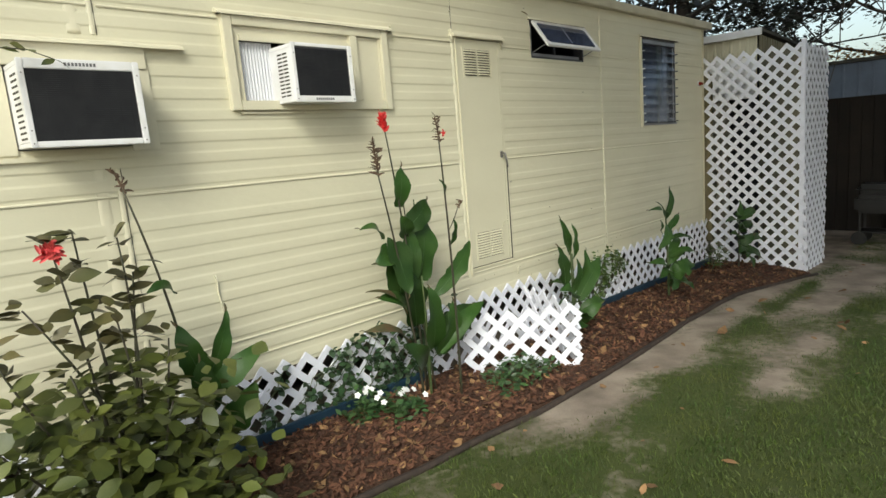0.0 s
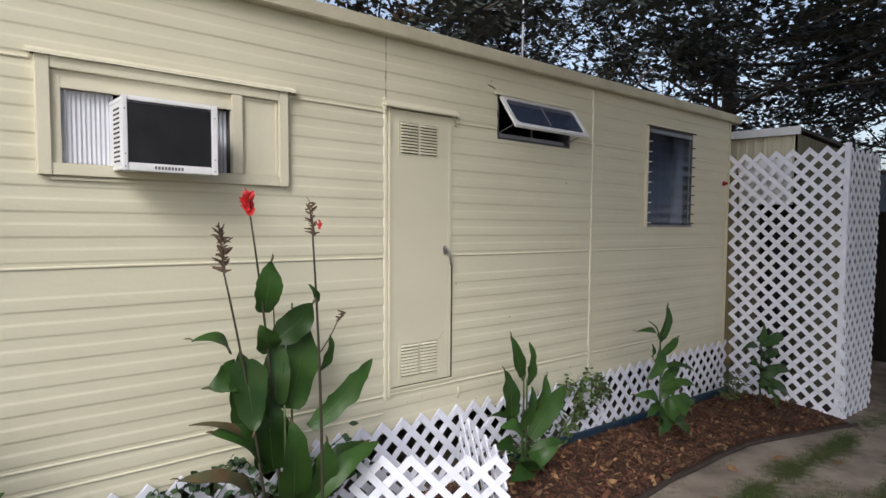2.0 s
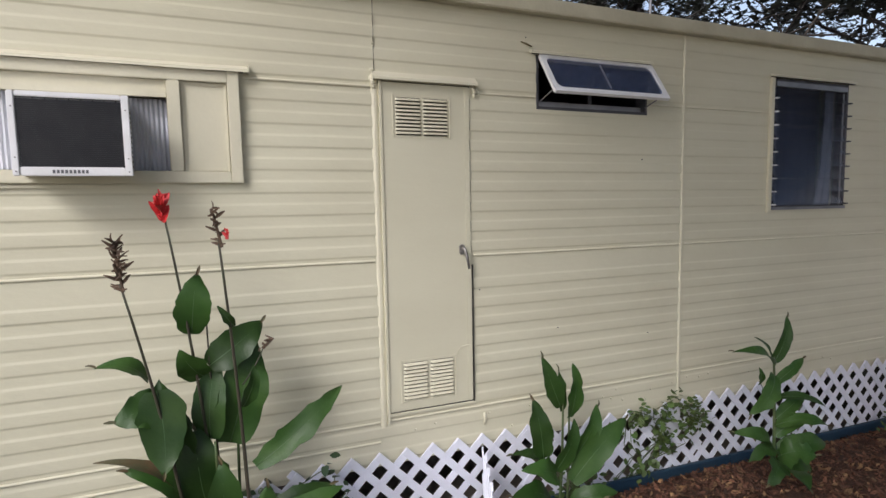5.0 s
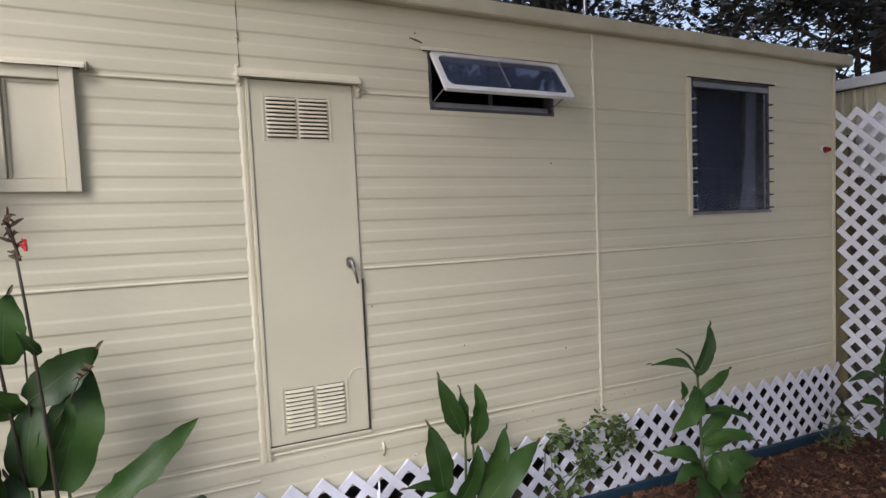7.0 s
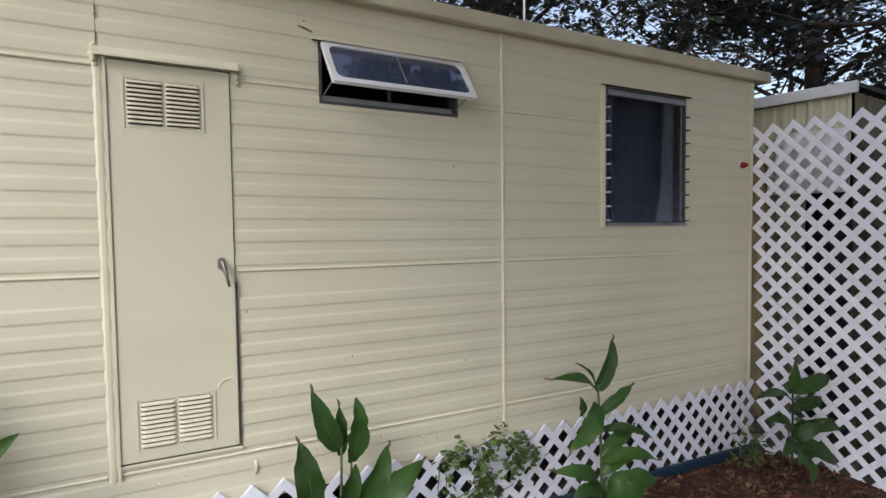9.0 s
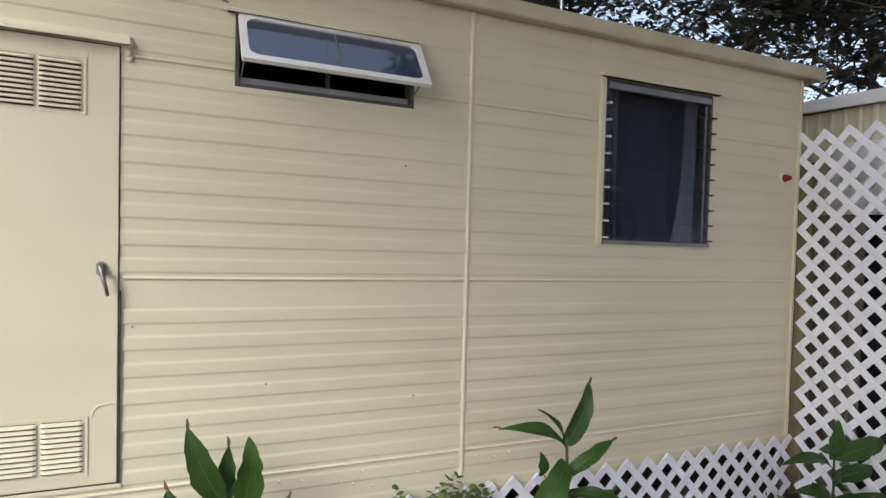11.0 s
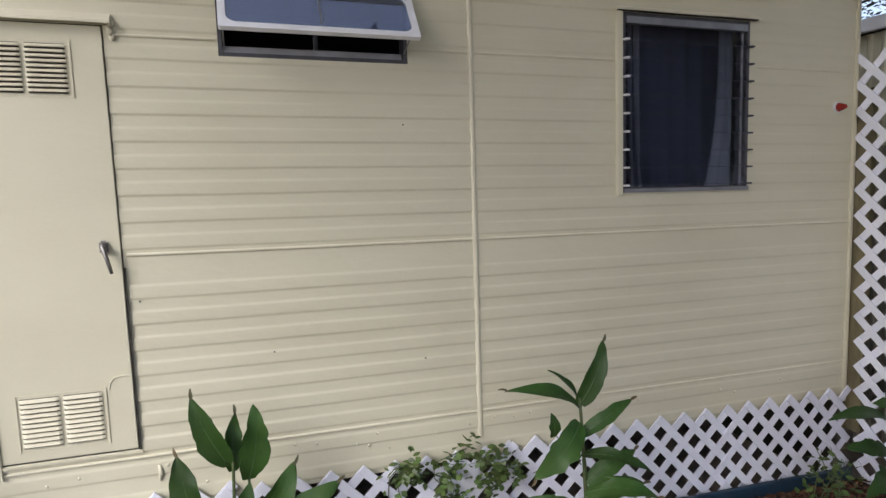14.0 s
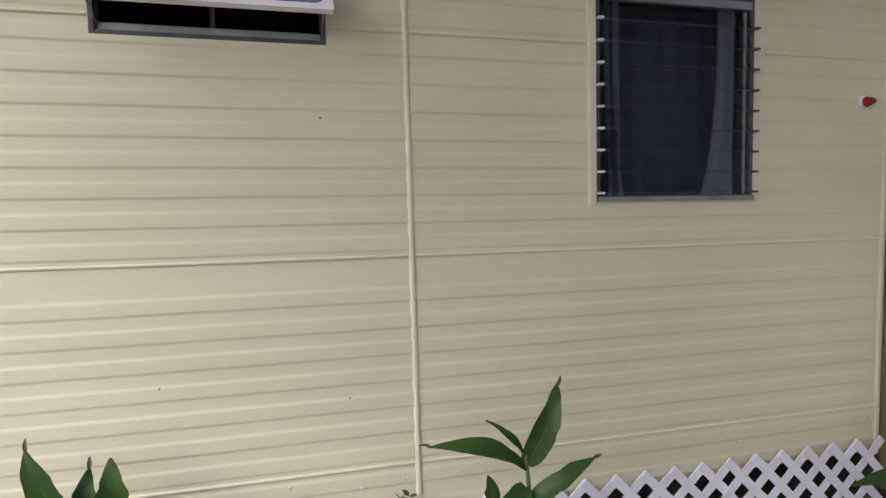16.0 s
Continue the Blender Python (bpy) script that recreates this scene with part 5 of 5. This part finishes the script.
def sprig(at, top, label, seed):
    """A thin arching shoot, leafy towards its end."""
    e = thing("shrub_shoot", at, label, "shrub")
    r = random.Random(seed)
    a, b = Vector(at) + Vector((0, 0, -0.02)), Vector(top)
    k1, k2 = Vector((a.x + 0.02, a.y, b.z * 0.7)), Vector((b.x - 0.42, b.y - 0.02, b.z + 0.22))
    pts = [a * (1 - t) ** 3 + k1 * 3 * t * (1 - t) ** 2 + k2 * 3 * t * t * (1 - t) + b * t ** 3 for t in [i / 14 for i in range(15)]]
    part("stem", tube(bmesh.new(), pts, [0.006 - 0.0003 * i for i in range(15)], 6), M["stem"], e, smooth=True)
    verts, faces = [], []
    for p in pts[5:]:
        for _ in range(2):
            a = r.uniform(0, 6.28)
            ln = r.uniform(0.045, 0.085)
            small_leaf(verts, faces, p, (math.cos(a), math.sin(a) - 0.3, r.uniform(-0.5, 0.4)), ln, ln * 0.55, r)
    foliage("foliage", verts, faces, M["shrub"], e)


sprig((0.28, -0.42, bed_z(0.28, -0.42)), (0.91, -0.28, 2.015), "thin leafy shoot reaching over an air conditioner", 61)


def low_plant(name, label, category, at, radius, height, count, length, mat, seed, flowers=0, flower_mat="petal", bias=1.0, ratio=0.5):
    e = thing(name, at, label, category)
    r = random.Random(seed)
    verts, faces = [], []
    at = Vector(at)
    for k in range(max(6, count // 14)):
        a = r.uniform(0, 6.28)
        q = at + Vector((radius[0] * r.uniform(-0.9, 0.9), radius[1] * r.uniform(-0.9, 0.9), height * r.uniform(0.5, 0.95)))
        part("stem", tube(bmesh.new(), curve(at + Vector((r.gauss(0, radius[0] * 0.4), r.gauss(0, radius[1] * 0.3), -0.01)), q, 0.02, 4), [0.003, 0.0028, 0.0025, 0.002, 0.0015], 5), M["green_stem"], e, smooth=True)
    for _ in range(count):
        u, v = r.uniform(-1, 1), r.uniform(-1, 1)
        p = at + Vector((u * radius[0], v * radius[1], height * (0.15 + 0.85 * r.random() ** bias) * (1 - 0.6 * (u * u) * min(bias, 1))))
        a = r.uniform(0, 6.28)
        ln = length * r.uniform(0.6, 1.3)
        small_leaf(verts, faces, p, (math.cos(a), math.sin(a) * 0.8 - 0.3, r.uniform(-0.3, 0.6)), ln, ln * ratio * r.uniform(0.8, 1.2), r)
    foliage("foliage", verts, faces, M[mat], e)
    for _ in range(flowers):
        u, v = r.uniform(-1, 1), r.uniform(-1, 1)
        p = at + Vector((u * radius[0], v * radius[1], height * r.uniform(0.85, 1.1)))
        bm = bmesh.new()
        nrm = Vector((r.gauss(0, 0.4), -0.7 + r.gauss(0, 0.3), 0.7)).normalized()
        q = nrm.to_track_quat("Z", "Y").to_matrix().to_4x4()
        for k in range(5):
            a = k * math.tau / 5
            d = q @ Vector((math.cos(a), math.sin(a), 0.1))
            leaf_bm(bm, p, p + d * 0.019, 0.018, 0.001, nrm, 0.1, 3)
        part("flower", bm, M[flower_mat], e)
    return e


low_plant("periwinkle", "low bedding plant with white flowers in the mulch", "plant", (2.14, -0.28, bed_z(2.14, -0.28) - 0.01), (0.12, 0.10), 0.15, 150, 0.05, "flower_leaf", 31, 6)
low_plant("periwinkle", "low bedding plant with white flowers in the mulch", "plant", (2.26, -0.44, bed_z(2.26, -0.44) - 0.01), (0.11, 0.10), 0.13, 130, 0.05, "flower_leaf", 32, 7)
low_plant("ground_cover", "low dusty-green plant beside the loose lattice", "plant", (3.10, -0.60, bed_z(3.10, -0.60) - 0.01), (0.27, 0.13), 0.14, 360, 0.045, "flower_leaf", 33)
low_plant("weed", "small weed at the foot of the skirting", "plant", (4.36, -0.20, bed_z(4.36, -0.2)), (0.14, 0.08), 0.30, 150, 0.045, "weed", 35)
low_plant("weed", "small weed under the canna", "plant", (7.02, -0.30, bed_z(7.02, -0.3)), (0.12, 0.1), 0.28, 110, 0.04, "weed", 36)


def ivy(x0, x1, seed, label, mat="ivy", crest=0):
    e = thing("ivy", ((x0 + x1) / 2, -0.06, gz(x0)), label, "ivy")
    r = random.Random(seed)
    verts, faces = [], []
    for k in range(9):
        x = x0 + (x1 - x0) * (k + r.random()) / 9
        pts = [Vector((x, -0.05, gz(x) + 0.03))]
        for i in range(8):
            q = pts[-1] + Vector((r.gauss(0.03, 0.05), r.gauss(0, 0.008), 0.05 + r.gauss(0, 0.02)))
            q.y = min(max(q.y, -0.10), -0.045)
            q.z = min(q.z, 0.52)
            pts.append(q)
        part("vine", tube(bmesh.new(), pts, 0.0025, 5), M["green_stem"], e, smooth=True)
        for p in pts[2:]:
            for _ in range(1 if crest else 5):
                a = r.uniform(0, 6.28)
                ln = r.uniform(0.03, 0.055)
                small_leaf(verts, faces, p + Vector((r.gauss(0, 0.025), -abs(r.gauss(0, 0.02)), r.gauss(0, 0.02))), (math.cos(a), -0.6, math.sin(a) * 0.7), ln, ln * 0.8, r)
        for _ in range(crest):
            p = pts[-1] + Vector((r.gauss(0, 0.045), -abs(r.gauss(0.01, 0.03)), r.gauss(-0.01, 0.035)))
            a, ln = r.uniform(0, 6.28), r.uniform(0.025, 0.045)
            small_leaf(verts, faces, p, (math.cos(a), -0.5 + 0.5 * math.sin(a), r.uniform(-0.4, 0.5)), ln, ln * 0.6, r)
    foliage("foliage", verts, faces, M[mat], e)


ivy(1.62, 2.35, 41, "dark ivy climbing the skirting lattice")
ivy(2.2, 2.75, 42, "dark ivy climbing the skirting lattice behind the canna")

ivy(4.66, 4.92, 43, "feathery green creeper growing through the skirting lattice", "weed", 46)

# ---- the shed beyond the screen ----
shed = thing("storage_shed", (8.9, 0.2, gz(9)), "cream metal shed with a white fascia beside the mobile home", "shed")


def ribbed(p0, p1, z0, z1a, z1b, step=0.09):
    """An upright ribbed metal sheet from p0 to p1, its top running from z1a to z1b."""
    bm = bmesh.new()
    p0, p1 = Vector(p0), Vector(p1)
    d = p1 - p0
    n = Vector((d.y, -d.x, 0)).normalized()
    L_ = d.length
    cols, s, k = [], 0.0, 0
    while s < L_:
        for off, h in ((0, 0), (0.010, 0.008), (0.028, 0.008), (0.038, 0)):
            t = min(s + off, L_) / L_
            q = p0 + d * t + n * h
            cols.append((bm.verts.new((q.x, q.y, z0)), bm.verts.new((q.x, q.y, z1a + (z1b - z1a) * t))))
        s += step
    for a, b in zip(cols, cols[1:]):
        bm.faces.new((a[0], b[0], b[1], a[1]))
    return bm


gs = gz(8.0) - 0.05
part("wall", ribbed((8.0, 0.9, 0), (8.0, -0.10, 0), 1.80, 2.47, 2.49), M["siding"], shed)
part("wall", ribbed((8.004, 0.9, 0), (8.004, -0.10, 0), gs, 1.80, 1.80), M["shed_low"], shed, "greyer, darker lower sheet")
part("wall", ribbed((8.0, -0.10, 0), (8.0, -0.43, 0), 1.80, 2.49, 2.50), M["siding"], shed)
part("wall", ribbed((8.0, -0.43, 0), (10.2, -0.43, 0), gs, 2.50, 2.36), M["shed_side"], shed, "side wall, its shade put into a dark olive colour")
part("wall", boxed(8.0, 10.2, 0.9, 0.95, gs, 2.4), M["siding"], shed)
part("wall", boxed(10.15, 10.2, -0.425, 0.9, gs, 2.36), M["siding"], shed)
# added white sheet makes the shaded upper front paler behind the lattice
part("brightening_panel", boxed(7.965, 7.985, -0.40, 0.12, 1.80, 2.26, bevel=0.003), M["white_metal"], shed, "pale sheet added to brighten the upper front behind the lattice")
part("partition", boxed(8.55, 8.58, -0.42, 0.89, gs, 2.3), M["interior"], shed, "inside wall, dimmed by its colour")
part("fascia", boxed(7.925, 7.957, -0.475, 0.98, 2.485, 2.566, bevel=0.004), M["white_metal"], shed, "white fascia strip")
bm = bmesh.new()
vs = [bm.verts.new(p) for p in ((7.96, -0.47, 2.515), (10.25, -0.47, 2.37), (10.25, 0.98, 2.37), (7.96, 0.98, 2.515), (7.96, -0.47, 2.545), (10.25, -0.47, 2.40), (10.25, 0.98, 2.40), (7.96, 0.98, 2.545))]
for q in ((0, 1, 2, 3), (4, 5, 6, 7), (0, 1, 5, 4), (1, 2, 6, 5), (2, 3, 7, 6), (3, 0, 4, 7)):
    bm.faces.new([vs[i] for i in q])
bmesh.ops.translate(bm, verts=bm.verts, vec=(0, 0, 0.012))
part("roof", bm, M["roof"], shed, "dark roof sheet")

# ---- outbuilding at the end of the yard, boards near black to hold its shade ----
out = thing("outbuilding", (11.0, -3.0, gz(11)), "outbuilding under a blue-grey sheet fascia, its deep shade put into near-black boards", "outbuilding")
y = 1.3
k = 0
while y > -7.5:
    part("board", boxed(10.9 + 0.006 * (k % 2), 10.94, y - 0.142, y, gz(10.9) - 0.02, 1.74), M["shade_board"], out)
    y -= 0.146
    k += 1
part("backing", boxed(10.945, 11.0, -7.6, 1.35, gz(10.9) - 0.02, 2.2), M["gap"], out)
part("fascia", ribbed((10.88, 1.35, 0), (10.88, -7.6, 0), 1.745, 2.22, 2.22, 0.18), M["blue_sheet"], out, "blue-grey ribbed metal sheet")
part("fascia_post", boxed(10.84, 10.87, -1.32, -1.24, gz(10.9), 2.20), M["gap"], out, "dark post")
part("roof", boxed(10.8, 14.0, -7.7, 1.4, 2.225, 2.27), M["roof"], out)

cart = thing("charcoal_grill", (9.9, -1.35, gz(9.9)), "black charcoal grill standing in the shade", "grill")
zb = gz(9.9)
part("firebox", boxed(9.7, 10.1, -1.75, -1.05, zb + 0.42, zb + 0.66, bevel=0.05), M["black"], cart)
part("lid", boxed(9.71, 10.09, -1.74, -1.06, zb + 0.665, zb + 0.80, bevel=0.06), M["black"], cart)
for x in (9.75, 10.05):
    for y in (-1.68, -1.12):
        part("leg", tube(bmesh.new(), [(x, y, zb), (x, y, zb + 0.43)], 0.018, 7), M["black"], cart)
part("shelf", boxed(9.74, 10.06, -1.7, -1.1, zb + 0.16, zb + 0.18), M["black"], cart)
for x in (9.73, 10.07):
    bm = bmesh.new()
    bmesh.ops.create_cone(bm, cap_ends=True, segments=16, radius1=0.09, radius2=0.09, depth=0.04, matrix=Matrix.Translation((x, -1.12, zb + 0.09)) @ Matrix.Rotation(radians(90), 4, "Y"))
    part("wheel", bm, M["black"], cart)

# mast behind the home
bm = tube(bmesh.new(), [(7.9, 3.15, gz(8)), (7.9, 3.15, 3.5), (7.92, 3.15, 7.5)], [0.022, 0.020, 0.016], 8)
solo("antenna_mast", bm, M["alu"], "thin grey metal mast standing behind the mobile home", "mast", smooth=True)


# ---- trees ----
def tree(at, height, spread, lean, seed, leaves, label, mat="tree_leaf", leaf_size=0.11, low=0.3, trunk_r=0.22, rise=(-0.05, 0.6), floor=0.0, tuft=0.17):
    e = thing("tree", at, label, "tree", "trees behind the home")
    r = random.Random(seed)
    at = Vector(at)
    wood = bmesh.new()
    top = at + Vector((lean[0], lean[1], height * 0.55))
    pts = [at + Vector((0, 0, -0.1))] + [at.lerp(top, t) + Vector((r.gauss(0, 0.06), r.gauss(0, 0.06), 0)) for t in (0.15, 0.4, 0.7, 1.0)]
    tube(wood, pts, [trunk_r * 1.25, trunk_r, trunk_r * 0.85, trunk_r * 0.7, trunk_r * 0.5], 10)
    part("trunk", wood, M["bark"], e, smooth=True)
    ends = []

    def grow(limbs, p, d, length, rad, depth):
        pts, q, v = [p], p.copy(), d.copy()
        n = 5
        for _ in range(n):
            v = (v + Vector((r.gauss(0, 0.22), r.gauss(0, 0.22), r.gauss(0.02, 0.16)))).normalized()
            q = q + v * length / n
            pts.append(q.copy())
        tube(limbs, pts, [rad * (1 - 0.6 * i / n) for i in range(n + 1)], 6 if depth else 7, cap=False)
        if depth == 0:
            ends.extend(pts[2:])
            return
        for k in range(4):
            i = r.randint(2, n)
            a = r.uniform(0, 6.28)
            nv = (v + Vector((math.cos(a), math.sin(a), r.uniform(-0.35, 0.5))) * 0.95).normalized()
            grow(limbs, pts[i], nv, length * r.uniform(0.5, 0.75), rad * 0.45, depth - 1)
        if depth == 1:
            ends.extend(pts[3:])

    for k in range(10):
        a = k * math.tau / 10 + r.uniform(-0.3, 0.3)
        t = low + (1 - low) * r.random()
        p = at.lerp(top, t)
        limb = bmesh.new()
        grow(limb, p, Vector((math.cos(a), math.sin(a), r.uniform(*rise))).normalized(), spread * r.uniform(0.55, 0.85), trunk_r * 0.2, 2)
        part("limb", limb, M["bark"], e, smooth=True)
    verts, faces = [], []
    per = max(1, leaves // max(1, len(ends)))
    for p in ends:
        for _ in range(per):
            q = p + Vector((r.gauss(0, tuft), r.gauss(0, tuft), r.gauss(0, tuft * 0.75)))
            if q.z < floor:
                continue
            a, s = r.uniform(0, 6.28), leaf_size * r.uniform(0.6, 1.4)
            d = Vector((math.cos(a), math.sin(a), r.uniform(-0.7, 0.5))).normalized()
            w = d.cross(Vector((r.gauss(0, 0.5), r.gauss(0, 0.5), 1))).normalized() * s * 0.24
            k = len(verts)
            verts.extend((q, q + d * s * 0.5 + w, q + d * s, q + d * s * 0.5 - w))
            faces.append((k, k + 1, k + 2, k + 3))
    foliage("crown", verts, faces, M[mat], e)


tree((9.3, 6.0, -0.2), 9.0, 4.8, (0.3, -0.6), 51, 16500, "large dark evergreen oak with sky showing through its crown", low=0.25, leaf_size=0.15, tuft=0.13)
tree((14.0, 3.2, -0.2), 9.0, 5.0, (-0.6, -0.4), 52, 11000, "large dark spreading tree over the end of the yard", low=0.25, leaf_size=0.17, tuft=0.13)
tree((4.3, 8.5, -0.2), 9.0, 4.8, (0.3, -0.4), 53, 34000, "tree with brownish leaves behind the home", "brown_leaf", low=0.3, leaf_size=0.13, tuft=0.13)
tree((19.5, 10.5, -0.2), 10.0, 5.5, (0, -0.6), 54, 15000, "tall dark tree in the distance", low=0.15, leaf_size=0.16, tuft=0.14)
tree((17.5, -0.6, -0.2), 8.5, 4.2, (0, 0.3), 59, 26000, "dark leafy tree standing behind the outbuilding", low=0.2, leaf_size=0.15, tuft=0.14)
# unseen, added so that its crown blocks sun and sky from the wall
tree((6.0, -5.0, -0.2), 9.0, 5.4, (0.3, 0.6), 57, 240000, "unseen spreading tree added to shade the right part of the wall", low=0.6, leaf_size=0.18, rise=(0.05, 0.5), floor=4.2)
# also added for shade; only the edge of its crown comes into view
tree((10.0, -4.4, -0.2), 9.0, 5.4, (-0.4, 0.5), 58, 100000, "dark spreading tree added over the far lawn to shade the wall's end", low=0.62, leaf_size=0.12, rise=(0.1, 0.55), floor=3.5)
tree((15.3, -1.2, -0.2), 4.4, 1.7, (0, 0), 55, 15000, "small tree with orange autumn leaves", "orange_leaf", 0.10, 0.4, 0.08)


# ---- single chips of bark on the near stretch of the mulch bed ----
def chip_mesh(seed):
    """A flat splinter of bark with blunt ends and a slight bend."""
    r = random.Random(seed)
    n, h = 5, 0.003
    rim = []
    for i in range(2 * n):
        a = math.tau * i / (2 * n)
        rim.append((math.cos(a) * r.uniform(0.8, 1.1), math.sin(a) * r.uniform(0.30, 0.48)))
    bend = r.uniform(-0.25, 0.35)
    verts = [(0.022 * x, 0.022 * y, z + 0.022 * bend * x * x) for z in (-h, h) for x, y in rim]
    k = len(rim)
    faces = [tuple(range(k))[::-1], tuple(range(k, 2 * k))] + [(i, (i + 1) % k, k + (i + 1) % k, k + i) for i in range(k)]
    me = bpy.data.meshes.new("bark_chip")
    me.from_pydata(verts, [], faces)
    me.materials.append(M["chip"])
    return me


chips = [chip_mesh(k) for k in range(6)]
rc = random.Random(71)
for k in range(300):
    x = rc.uniform(1.55, 3.4)
    y = bed_edge(x) * rc.uniform(0.35, 0.97)
    ob = new("bark_chip", chips[k % 6])
    ob.parent = mulch_bed
    size = rc.uniform(0.7, 1.5)
    ob.matrix_basis = Matrix.Translation((x, y, bed_z(x, y) + 0.016)) @ Euler((rc.gauss(0, 0.25), rc.gauss(0, 0.25), rc.uniform(0, 6.28))).to_matrix().to_4x4() @ Matrix.Diagonal((size, size, size, 1))
